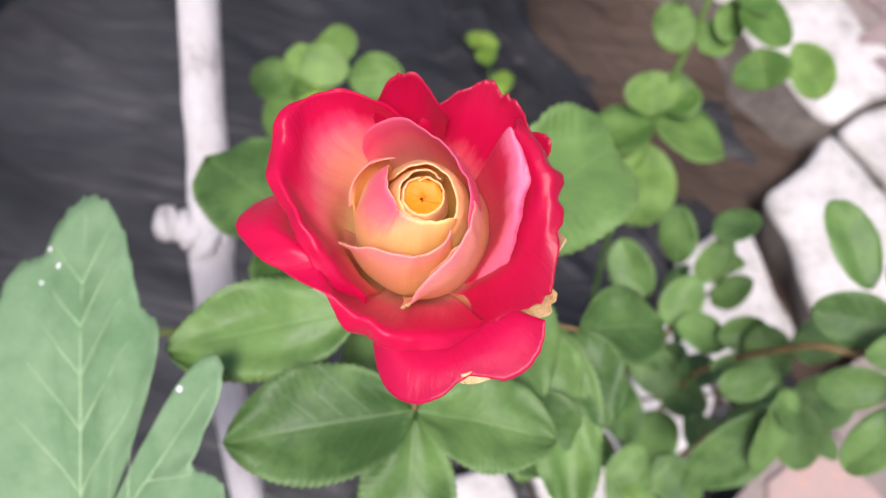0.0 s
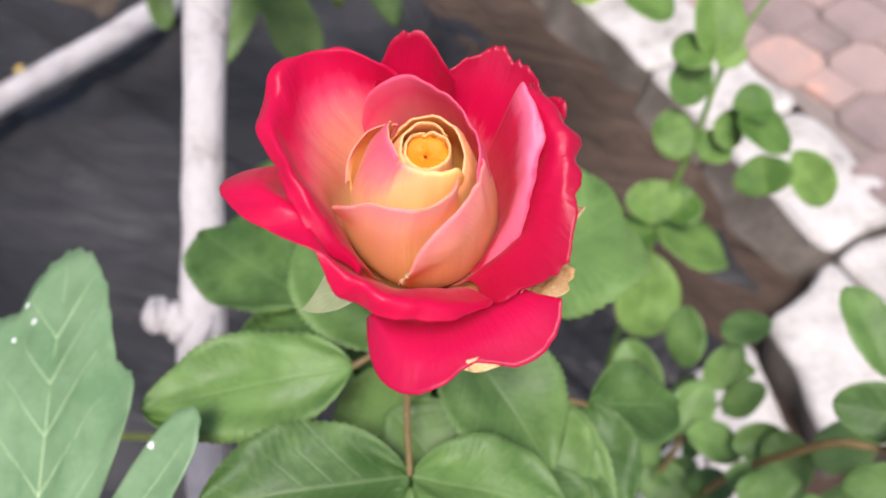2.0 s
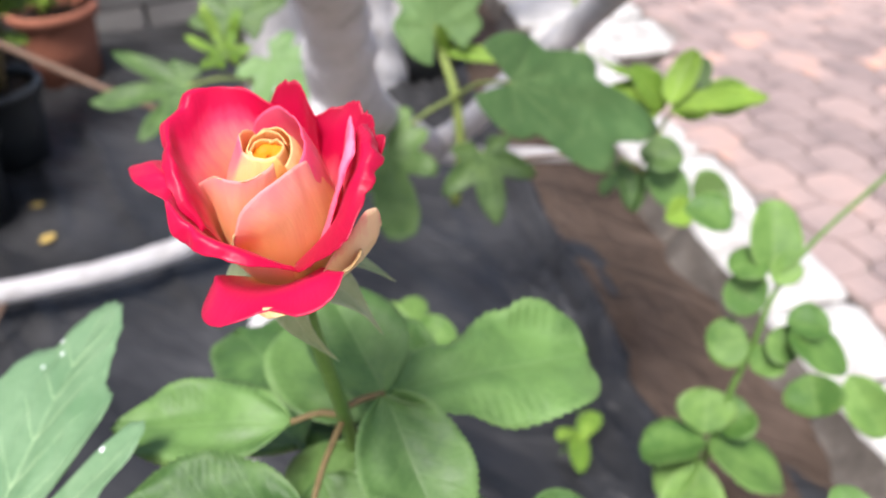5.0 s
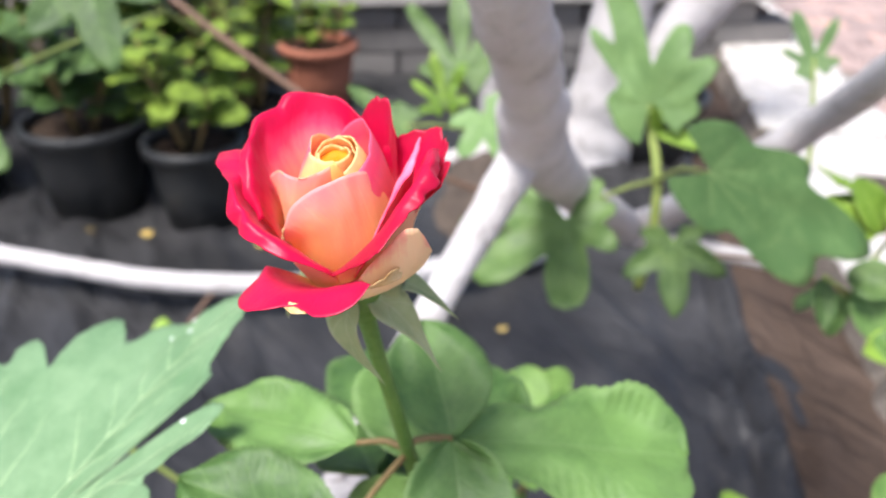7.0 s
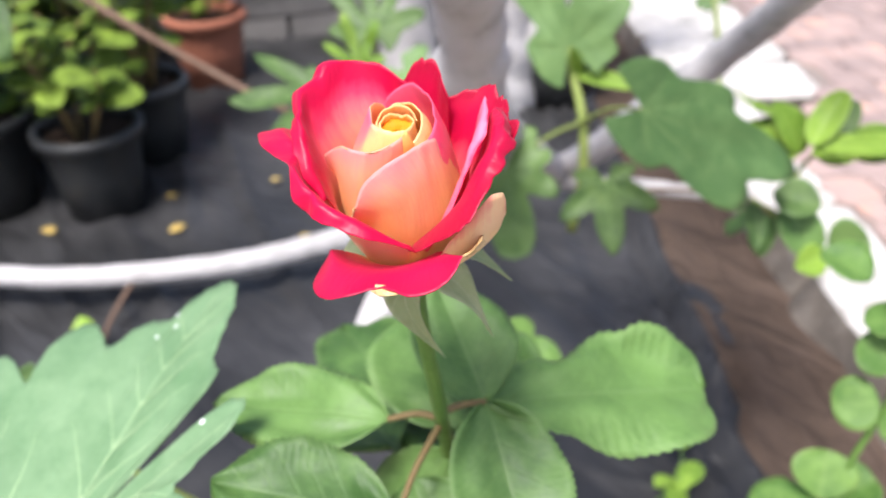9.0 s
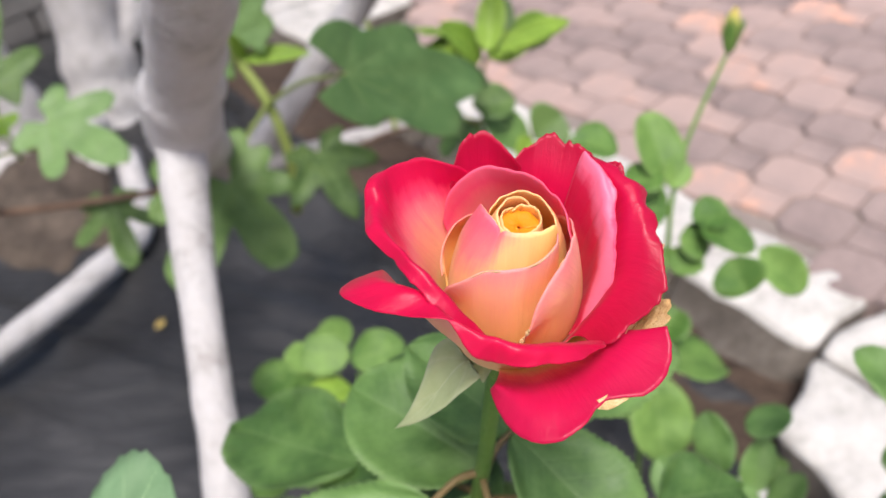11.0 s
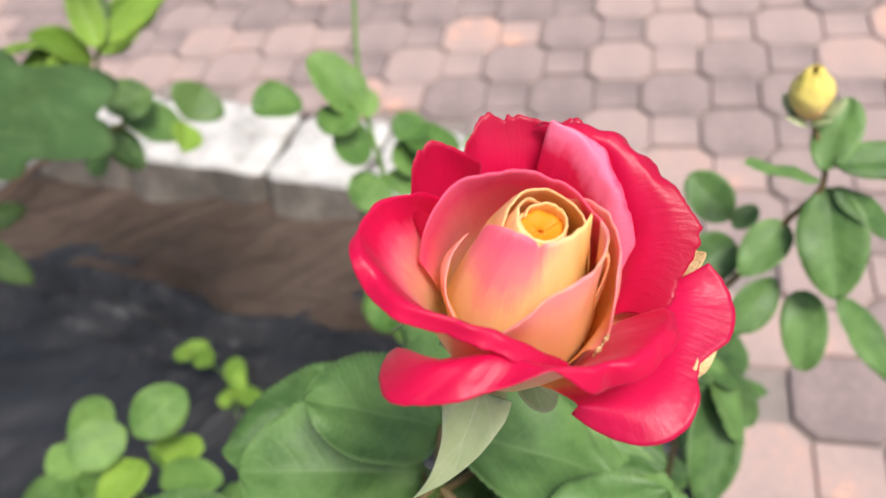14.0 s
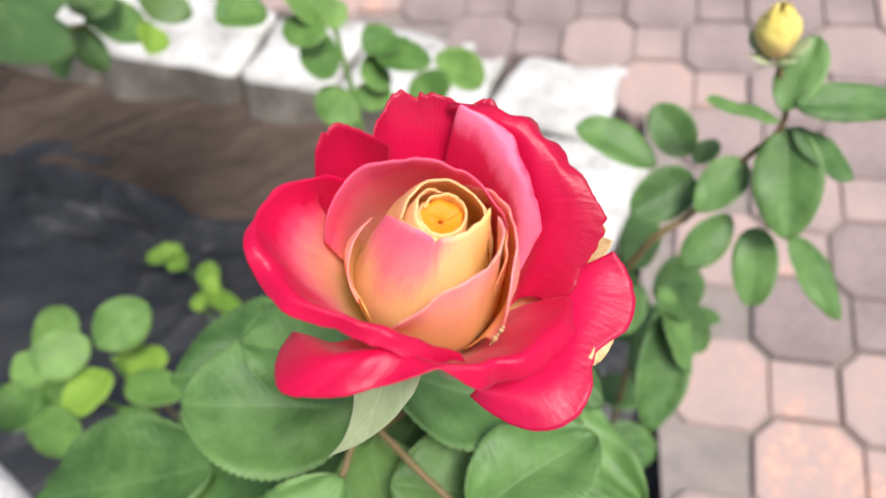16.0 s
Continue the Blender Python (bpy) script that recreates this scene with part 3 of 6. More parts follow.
kerb = thing("kerb", (0.3, 0.9, 0.0), "row of whitewashed stone blocks edging the planting bed", "kerb", kind="structure")
at = 0.008
rng = random.Random(4)
for k in range(17):
    ln, wd = (0.28, 0.20, 0.35, 0.27)[k] if k < 4 else rng.uniform(0.24, 0.36), rng.uniform(0.188, 0.205) if at < 1.75 else rng.uniform(0.44, 0.47)
    jog = rng.uniform(-0.012, 0.012)
    a, b = KP + KD * at + KN * jog, KP + KD * (at + ln) + KN * jog
    stone_block("stone", [a, b, b - KN * wd, a - KN * wd], -0.02, 0.102 + rng.uniform(-0.006, 0.008), kerb, seed=k * 3.1, batter=0.095)
    at += ln + rng.uniform(0.008, 0.02)
stone_block("stone", [(0.372, 0.862), (0.52, 0.972), (0.668, 0.815), (0.515, 0.715)], -0.02, 0.098, kerb, seed=61)
stone_block("stone", [(0.285, 0.685), (0.365, 0.835), (0.50, 0.70), (0.55, 0.60), (0.385, 0.49)], -0.02, 0.112, kerb, seed=67)
stone_block("stone", [(0.165, 0.56), (0.262, 0.672), (0.362, 0.49), (0.28, 0.36)], -0.02, 0.075, kerb, seed=71)
stone_block("stone", [(0.13, 0.40), (0.20, 0.50), (0.27, 0.35), (0.205, 0.20)], -0.02, 0.07, kerb, seed=77)
stone_block("stone", [(0.02, 0.21), (0.11, 0.31), (0.195, 0.19), (0.12, 0.06)], -0.02, 0.075, kerb, seed=79)
stone_block("stone", [(-0.16, 0.09), (0.0, 0.19), (0.10, 0.05), (-0.08, -0.06)], -0.02, 0.072, kerb, seed=83)

# ---- the rose bush with its open bloom ----
RO, RA = V((-0.011, 0.016, 0.970)), unit((0.011, -0.016, 0.065))
RX = unit(V((1, 0, 0)) - RA * RA[0])
RY = np.cross(RA, RX)


def rose_point(az, r, h):
    return RO + RX * r * math.cos(radians(az)) + RY * r * math.sin(radians(az)) + RA * h


rose = thing("rose_bush", (-0.12, 0.22, 0.0), "rose bush with one red and yellow bloom on a tall stem", "rose bush")
v, f = tube_data([(*(RO - RA * 0.004), 0.0032), (*RO, 0.0045), (*(RO + RA * 0.006), 0.0075), (*(RO + RA * 0.013), 0.0078), (*(RO + RA * 0.018), 0.006)], 14, 18)
bloom = put("bloom", mesh_of("bloom", v, f, [M_STEM]), rose, "half-open bloom, red petals yellow at the foot")


def petal(rows, mats, shades, foot=(0.006, 0.014), n=44, m=81, wave=0.0009, seed=0, label="", ragged=0.055, ruffle=0.0005, thick=0.00045, gather=0.6):
    """A petal lofted from its foot through curves of (azimuth, radius, height), the last of which is its edge. shades: how far the colour has run at each curve."""
    Q = [smooth_path(row, m) for row in rows]
    mid = 0.5 * (Q[-1][0, 0] + Q[-1][-1, 0])
    if foot:
        base = Q[0].copy()
        base[:, 0] = mid + (base[:, 0] - mid) * gather
        base[:, 1], base[:, 2] = foot
        Q.insert(0, base)
        shades = (0.0, *shades)
    P, U = np.zeros((n, m, 3)), np.zeros((n, m, 2))
    for j in range(m):
        u = 2 * j / (m - 1) - 1
        nip = max(0.0, noise.noise(Vector((Q[-1][j, 0] * 0.17, seed * 4.1, 9.2))) - 0.22)
        cut = ragged * (0.5 * noise.noise(Vector((Q[-1][j, 0] * 0.07, seed * 2.3, 5.1))) + 2.5 * nip + 0.45 * noise.noise(Vector((Q[-1][j, 0] * 0.5, seed, 2.2))))
        col = [(*q[j], c) for q, c in zip(Q, shades)]
        col[-1] = tuple(b + (a - b) * cut for a, b in zip(col[-2][:3], col[-1][:3])) + (shades[-1],)
        line = smooth_path(col, n)
        for i in range(n):
            s = i / (n - 1)
            a, r, h, c = line[i]
            late = max(0.0, s - 0.5) * 2
            w = wave * noise.noise(Vector((a * 0.045, s * 2.6, seed * 5.3))) * min(1.0, s * 2)
            w += 0.35 * wave * noise.noise(Vector((a * 0.14, s * 6.0, seed * 3.3))) * s
            w += ruffle * late ** 2 * math.sin(a * 0.14 + 5 * noise.noise(Vector((a * 0.04, seed, 1.1))) + seed)
            P[i, j] = rose_point(a, max(r + w, 0.0004), h + w * 0.5)
            U[i, j] = (0.5 + 0.5 * u, min(max(c, 0.0), 1.0))
    vv, ff, uv, idx = shell(P, thick, U)
    return put("petal", mesh_of("petal", vv, ff, mats, uv, idx), bloom, label)


def ring(r, h, *azimuths):
    """A level curve of one radius at the given azimuths."""
    return [(a, r, h) for a in azimuths]


FACE, DEEPF, INNER = [M_PET, M_PETB], [M_PETD, M_PETB], [M_INN, M_INB]
BOWL = (0.16, 0.34, 0.6, 1.0)
# outer petals: a narrow cup, flaring above its shoulder
petal([ring(0.0125, 0.022, 112, 135, 160, 190, 220, 250), ring(0.0185, 0.036, 114, 135, 160, 190, 222, 256),
       [(116, 0.0205, 0.046), (135, 0.0235, 0.049), (155, 0.0250, 0.0515), (175, 0.0255, 0.053), (195, 0.0225, 0.0525), (215, 0.0205, 0.0510), (236, 0.0195, 0.0480), (256, 0.0200, 0.0440)],
       [(117, 0.0212, 0.0545), (129, 0.0252, 0.0590), (140, 0.0290, 0.0610), (149, 0.0315, 0.0618), (158, 0.0332, 0.0632), (168, 0.0326, 0.0642), (176, 0.0312, 0.0632), (187, 0.0300, 0.0645), (204, 0.0258, 0.0648), (220, 0.0240, 0.0640), (238, 0.0232, 0.0600), (256, 0.0222, 0.0530)],
       [(117, 0.0216, 0.0562), (129, 0.0262, 0.0605), (140, 0.0307, 0.0625), (149, 0.0332, 0.0628), (158, 0.0355, 0.0638), (168, 0.0352, 0.0642), (176, 0.0342, 0.0615), (187, 0.0334, 0.0632), (204, 0.0288, 0.0632), (220, 0.0270, 0.0630), (238, 0.0258, 0.0595), (257, 0.0240, 0.0530)]], FACE, (0.14, 0.3, 0.5, 0.92, 1.0), seed=1, n=54, m=121, wave=0.0014, ruffle=0.0006, ragged=0.085)
petal([ring(0.0120, 0.022, 88, 105, 122, 135), ring(0.0180, 0.037, 88, 105, 122, 135), [(90, 0.0205, 0.051), (108, 0.0225, 0.052), (122, 0.0228, 0.052), (133, 0.0225, 0.049)],
       [(90, 0.0215, 0.0600), (98, 0.0228, 0.0630), (105, 0.0255, 0.0647), (110, 0.0279, 0.0659), (117, 0.0285, 0.0656), (124, 0.0277, 0.0626), (129, 0.0262, 0.0585), (133, 0.0245, 0.0540)]], DEEPF, BOWL, seed=2)
petal([ring(0.0122, 0.022, 32, 55, 80, 108), ring(0.0180, 0.037, 32, 55, 80, 108), [(34, 0.0225, 0.050), (55, 0.0240, 0.0515), (80, 0.0240, 0.052), (108, 0.0205, 0.051)],
       [(34, 0.0295, 0.0595), (42, 0.0303, 0.0628), (50, 0.0307, 0.0626), (58, 0.0314, 0.0616), (66, 0.0311, 0.0604), (75, 0.0312, 0.0606), (82, 0.0302, 0.0600), (89, 0.0282, 0.0594), (97, 0.0255, 0.0575), (106, 0.0220, 0.0530)]], DEEPF, BOWL, seed=3, ragged=0.14, wave=0.0014, ruffle=0.0009, m=121)
petal([ring(0.0128, 0.022, -46, -20, 5, 30, 52), ring(0.0182, 0.036, -46, -20, 5, 30, 52),
       [(-42, 0.0205, 0.0420), (-28, 0.0214, 0.0465), (-14, 0.0222, 0.0520), (2, 0.0226, 0.0570), (18, 0.0228, 0.0605), (36, 0.0230, 0.0620), (54, 0.0235, 0.0600)],
       [(-42, 0.0228, 0.0445), (-30, 0.0252, 0.0505), (-17, 0.0266, 0.0570), (-2, 0.0270, 0.0625), (14, 0.0268, 0.0655), (34, 0.0268, 0.0668), (56, 0.0268, 0.0640)],
       [(-46, 0.0262, 0.0470), (-40, 0.0300, 0.0506), (-29, 0.0320, 0.0550), (-18, 0.0326, 0.0597), (-6, 0.0318, 0.0632), (10, 0.0305, 0.0642), (32, 0.0300, 0.0640), (54, 0.0290, 0.0640), (60, 0.0292, 0.0610)]], DEEPF, (0.16, 0.34, 0.58, 0.8, 1.0), seed=4, ragged=0.15, ruffle=0.0008, wave=0.0014, m=121)
petal([ring(0.0105, 0.022, -34, -10, 12, 34, 54), ring(0.0160, 0.034, -34, -10, 12, 34, 56),
       [(-32, 0.0196, 0.0375), (-21, 0.0188, 0.0434), (-10, 0.0190, 0.0491), (1, 0.0192, 0.0543), (12, 0.0195, 0.0586), (24, 0.0191, 0.0617), (38, 0.0206, 0.0645), (56, 0.0228, 0.0655)],
       [(-32, 0.0207, 0.0385), (-20, 0.0218, 0.0470), (-12, 0.0226, 0.0545), (0, 0.0226, 0.0602), (15, 0.0226, 0.0645), (33, 0.0232, 0.0675), (52, 0.0244, 0.0690)]], [M_PETG, M_PETB], (0.2, 0.45, 0.8, 1.0), seed=17, ruffle=0.0006)
petal([ring(0.0130, 0.021, -164, -135, -105, -75, -48), ring(0.0182, 0.035, -164, -135, -105, -75, -46),
       [(-164, 0.0250, 0.0430), (-150, 0.0254, 0.0475), (-128, 0.0245, 0.0520), (-99, 0.0238, 0.0520), (-69, 0.0228, 0.0490), (-45, 0.0225, 0.0440)],
       [(-172, 0.0300, 0.0480), (-156, 0.0312, 0.0575), (-142, 0.0280, 0.0612), (-129, 0.0258, 0.0610), (-114, 0.0266, 0.0618), (-98, 0.0276, 0.0618), (-82, 0.0286, 0.0612), (-64, 0.0282, 0.0575), (-44, 0.0272, 0.0500)],
       [(-178, 0.0308, 0.0425), (-170, 0.0362, 0.0478), (-163, 0.0388, 0.0512), (-156, 0.0398, 0.0545), (-149, 0.0386, 0.0574), (-141, 0.0358, 0.0594), (-133, 0.0326, 0.0608), (-126, 0.0296, 0.0622), (-119, 0.0272, 0.0630), (-113, 0.0282, 0.0618), (-105, 0.0302, 0.0590), (-97, 0.0316, 0.0576), (-89, 0.0316, 0.0588), (-76, 0.0320, 0.0590), (-60, 0.0314, 0.0566), (-47, 0.0300, 0.0524), (-41, 0.0278, 0.0475)]], FACE, (0.2, 0.42, 0.66, 0.86, 1.0), seed=5, n=60, ruffle=0.0008, wave=0.0012, ragged=0.07, m=141)
petal([ring(0.0130, 0.023, -94, -75, -50, -26), [(-94, 0.0200, 0.0330), (-75, 0.0225, 0.0360), (-50, 0.0235, 0.0385), (-27, 0.0235, 0.0410)],
       [(-95, 0.0262, 0.0400), (-75, 0.0320, 0.0440), (-50, 0.0320, 0.0465), (-27, 0.0315, 0.0485)],
       [(-97, 0.0270, 0.0375), (-92, 0.0330, 0.0388), (-85, 0.0394, 0.0415), (-76, 0.0424, 0.0442), (-68, 0.0412, 0.0465), (-58, 0.0386, 0.0474), (-52, 0.0402, 0.0484), (-45, 0.0432, 0.0495), (-34, 0.0415, 0.0508), (-25, 0.0366, 0.0530)]], [M_PETF, M_PETB], (0.12, 0.3, 0.6, 1.0), seed=6, label="drooping outer petal with a browned edge")
petal([ring(0.0125, 0.021, -42, -18, 6, 26), ring(0.0220, 0.0315, -40, -16, 4, 22), [(-36, 0.0285, 0.0390), (-20, 0.0300, 0.0420), (-4, 0.0304, 0.0435), (8, 0.0300, 0.0425), (18, 0.0280, 0.0400)],
       [(-34, 0.0292, 0.0440), (-24, 0.0304, 0.0512), (-12, 0.0314, 0.0576), (-4, 0.0320, 0.0610), (3, 0.0322, 0.0596), (9, 0.0324, 0.0530), (16, 0.0308, 0.0445)]], [M_CREAM, M_CREAM], (0.3, 0.6, 0.85, 1.0), seed=7, label="faded cream outer petal", m=41, n=30)
# inner petals wrapped round the heart
calm = dict(wave=0.0004, ragged=0.012, ruffle=0.00015)
petal([ring(0.0105, 0.022, 140, 100, 55, 10, -38), ring(0.0160, 0.036, 144, 100, 55, 10, -36), [(146, 0.0195, 0.0440), (120, 0.0182, 0.0520), (90, 0.0155, 0.0560), (50, 0.0135, 0.0565), (10, 0.0135, 0.0555), (-34, 0.0150, 0.0540)],
       [(145, 0.0220, 0.0472), (141, 0.0214, 0.0571), (122, 0.0187, 0.0643), (104, 0.0142, 0.0668), (75, 0.0110, 0.0684), (42, 0.0098, 0.0676), (2, 0.0104, 0.0662), (-28, 0.0128, 0.0645), (-36, 0.0138, 0.0600)]], [M_SAIL, M_SAIL], (0.2, 0.4, 0.62, 1.0), seed=10, **calm)
petal([ring(0.0100, 0.022, 128, 150, 178, 200), ring(0.0145, 0.036, 130, 150, 178, 200), [(134, 0.0155, 0.0480), (150, 0.0170, 0.0490), (166, 0.0172, 0.0475), (184, 0.0160, 0.0440)], [(132, 0.0130, 0.0555), (144, 0.0140, 0.0562), (156, 0.0160, 0.0545), (170, 0.0174, 0.0500), (186, 0.0168, 0.0445)]], INNER, (0.2, 0.45, 0.75, 0.95), seed=21, m=41, n=30, **calm)
petal([ring(0.0105, 0.022, 150, 195, 240, 290, 335), ring(0.0150, 0.038, 150, 195, 240, 290, 335), [(150, 0.0126, 0.0545), (180, 0.0134, 0.0540), (225, 0.0122, 0.0550), (280, 0.0106, 0.0560), (335, 0.0098, 0.0565)],
       [(146, 0.0100, 0.0600), (150, 0.0098, 0.0640), (162, 0.0090, 0.0670), (178, 0.0080, 0.0688), (200, 0.0067, 0.0694), (220, 0.0060, 0.0684), (230, 0.0062, 0.0672), (240, 0.0060, 0.0686), (275, 0.0060, 0.0692), (309, 0.0068, 0.0696), (330, 0.0080, 0.0704), (342, 0.0086, 0.0660)]], [M_BUD, M_FRONT], (0.25, 0.5, 0.76, 1.0), seed=12, **calm)
petal([ring(0.0110, 0.022, -146, -115, -80, -38), ring(0.0165, 0.037, -146, -115, -80, -38), [(-142, 0.0178, 0.0480), (-118, 0.0165, 0.0530), (-85, 0.0152, 0.0560), (-40, 0.0125, 0.0580)],
       [(-143, 0.0196, 0.0520), (-138, 0.0194, 0.0573), (-127, 0.0172, 0.0618), (-116, 0.0150, 0.0650), (-96, 0.0139, 0.0665), (-75, 0.0134, 0.0680), (-54, 0.0120, 0.0700), (-38, 0.0100, 0.0705)]], INNER, (0.25, 0.5, 0.74, 1.0), seed=8, **calm)
petal([ring(0.0115, 0.022, -86, -50, -10, 40), ring(0.0170, 0.036, -86, -50, -10, 42), [(-84, 0.0196, 0.0470), (-60, 0.0180, 0.0530), (-30, 0.0158, 0.0560), (0, 0.0142, 0.0560), (42, 0.0138, 0.0530)],
       [(-84, 0.0216, 0.0500), (-80, 0.0216, 0.0557), (-75, 0.0191, 0.0620), (-61, 0.0158, 0.0662), (-37, 0.0132, 0.0682), (-10, 0.0114, 0.0677), (18, 0.0110, 0.0645), (43, 0.0118, 0.0590)]], INNER, (0.25, 0.5, 0.74, 1.0), seed=9, **calm)
petal([ring(0.0110, 0.030, -64, -40, -16), ring(0.0148, 0.048, -64, -40, -16), [(-66, 0.0148, 0.0560), (-56, 0.0142, 0.0620), (-40, 0.0130, 0.0640), (-22, 0.0126, 0.0620)]], INNER, (0.3, 0.6, 0.85), seed=28, m=41, n=30, **calm)
# the furled heart
tight = dict(wave=0.0003, ragged=0.02, ruffle=0.0001, foot=(0.004, 0.03), n=32)
petal([ring(0.0112, 0.050, -40, 10, 70, 120, 160), [(-40, 0.0104, 0.0600), (10, 0.0094, 0.0620), (70, 0.0086, 0.0630), (120, 0.0088, 0.0620), (160, 0.0084, 0.0600)], [(-42, 0.0088, 0.0640), (-10, 0.0078, 0.0664), (40, 0.0064, 0.0680), (75, 0.0064, 0.0688), (106, 0.0063, 0.0680), (135, 0.0066, 0.0672), (155, 0.0072, 0.0650)]], [M_BUD, M_BUD], (0.5, 0.8, 1.0), seed=13, **tight)
petal([ring(0.0078, 0.055, 70, 130, 190, 250, 310), ring(0.0070, 0.0615, 70, 130, 190, 250, 310), [(60, 0.0056, 0.0652), (95, 0.0053, 0.0676), (130, 0.0050, 0.0682), (180, 0.0048, 0.0674), (235, 0.0048, 0.0658), (280, 0.0049, 0.0656), (310, 0.0053, 0.0644)]], [M_BUD, M_BUD], (0.55, 0.85, 0.98), seed=22, **tight)
petal([ring(0.0056, 0.055, 110, 200, 300, 400, 480), ring(0.0052, 0.0610, 110, 200, 300, 400, 480), [(110, 0.0042, 0.0655), (170, 0.0041, 0.0666), (250, 0.0039, 0.0662), (330, 0.0045, 0.0672), (410, 0.0043, 0.0670), (480, 0.0037, 0.0655)]], [M_CORE, M_BUD], (0.5, 0.8, 1.0), seed=14, **tight)
petal([ring(0.0016, 0.0634, 0, 90, 180, 270, 366), ring(0.0046, 0.0642, 0, 90, 180, 270, 366)], [M_CORE, M_CORE], (0.2, 0.5), seed=15, wave=0.0006, ragged=0.0, ruffle=0.0, foot=(0.0001, 0.0636), gather=1.0, n=8, m=41)


def dried_rim(rows, seed, thick=0.0005, n=40):
    """A withered brown rim: a thin crumpled cord along (azimuth, radius, height)."""
    q = smooth_path(rows, n)
    pts = [(*(rose_point(a, r, hh) + RA * 0.0005 * noise.noise(Vector((i * 0.7, seed, 0)))), thick * (0.5 + 1.1 * abs(noise.noise(Vector((i * 0.9, seed, 4)))))) for i, (a, r, hh) in enumerate(q)]
    v, f = tube_data(pts, n * 2, 7, 0.25, seed)
    return put("dried_rim", mesh_of("dried_rim", v, f, [M_DRY]), bloom, "withered brown petal edge")


dried_rim([(-139, 0.0195, 0.0566), (-127, 0.0172, 0.0616), (-116, 0.0150, 0.0647), (-104, 0.0143, 0.0657)], 1, 0.00028)
dried_rim([(-82, 0.0136, 0.0672), (-70, 0.0132, 0.0682), (-54, 0.0121, 0.0698)], 5, 0.00022, 24)
dried_rim([(-85, 0.0217, 0.0490), (-82, 0.0217, 0.0530), (-80, 0.0215, 0.0555)], 7, 0.0004, 20)
petal([ring(0.0318, 0.0460, -26, -17, -8), [(-27, 0.0325, 0.0478), (-22, 0.0345, 0.0515), (-17, 0.0350, 0.0530), (-12, 0.0335, 0.0512), (-7, 0.0318, 0.0480)]], [M_DRY, M_DRY], (0.5, 1.0), foot=(0.0300, 0.0440), seed=31, m=41, n=20, ragged=0.4, ruffle=0.0016, wave=0.003, gather=0.8, label="withered tan petal tip")
petal([ring(0.0385, 0.0470, -59, -55, -51), [(-60, 0.0386, 0.0468), (-57, 0.0392, 0.0462), (-54, 0.0396, 0.0468), (-50, 0.0398, 0.0476)]], [M_DRY, M_DRY], (0.5, 1.0), foot=(0.0372, 0.0474), seed=33, m=25, n=10, ragged=0.3, ruffle=0.0006, wave=0.001, gather=1.0, label="torn tan nick in the petal edge")


def sepal(points, width, seed, parent=bloom, mats=(M_SEPAL, M_SEPAL), belly=0.25):
    """A narrow sepal curving along points of (azimuth, radius, height)."""
    c = smooth_path([rose_point(*p) for p in points], 22)
    tan = np.gradient(c, axis=0)
    P, U = np.zeros((22, 7, 3)), np.zeros((22, 7, 2))
    for i in range(22):
        s = i / 21
        out = unit(c[i] - (RO + RA * ((c[i] - RO) @ RA)))
        side = unit(np.cross(tan[i], out))
        w = width * (0.5 + 0.5 * math.sin(min(s / belly, 1) * math.pi / 2)) * min(1.0, (1 - s) / (1 - belly)) ** 1.3 + 0.0007 * (1 - s)
        for j in range(7):
            k = j / 3 - 1
            P[i, j] = c[i] + side * k * w / 2 + np.cross(side, unit(tan[i])) * abs(k) ** 2 * w * 0.22
            U[i, j] = (j / 6, s)
    vv, ff, uv, idx = shell(P, 0.0006, U)
    return put("sepal", mesh_of("sepal", vv, ff, list(mats), uv, idx), parent, "pale green downy sepal")


sepal([(-141, 0.006, 0.014), (-141, 0.0145, 0.0145), (-141, 0.0215, 0.0065), (-146, 0.0275, -0.005), (-153, 0.0325, -0.0165)], 0.0145, 1, belly=0.28)
sepal([(-66, 0.006, 0.012), (-58, 0.0135, 0.008), (-44, 0.0165, -0.001), (-24, 0.0205, -0.015)], 0.0115, 2)
sepal([(8, 0.006, 0.012), (14, 0.0145, 0.008), (24, 0.0195, -0.006), (31, 0.025, -0.0255)], 0.012, 3)
sepal([(40, 0.006, 0.013), (40, 0.016, 0.015), (40, 0.024, 0.008), (40, 0.031, -0.0005)], 0.009, 4)
sepal([(120, 0.006, 0.013), (120, 0.016, 0.014), (120, 0.024, 0.005), (120, 0.030, -0.008)], 0.011, 5)

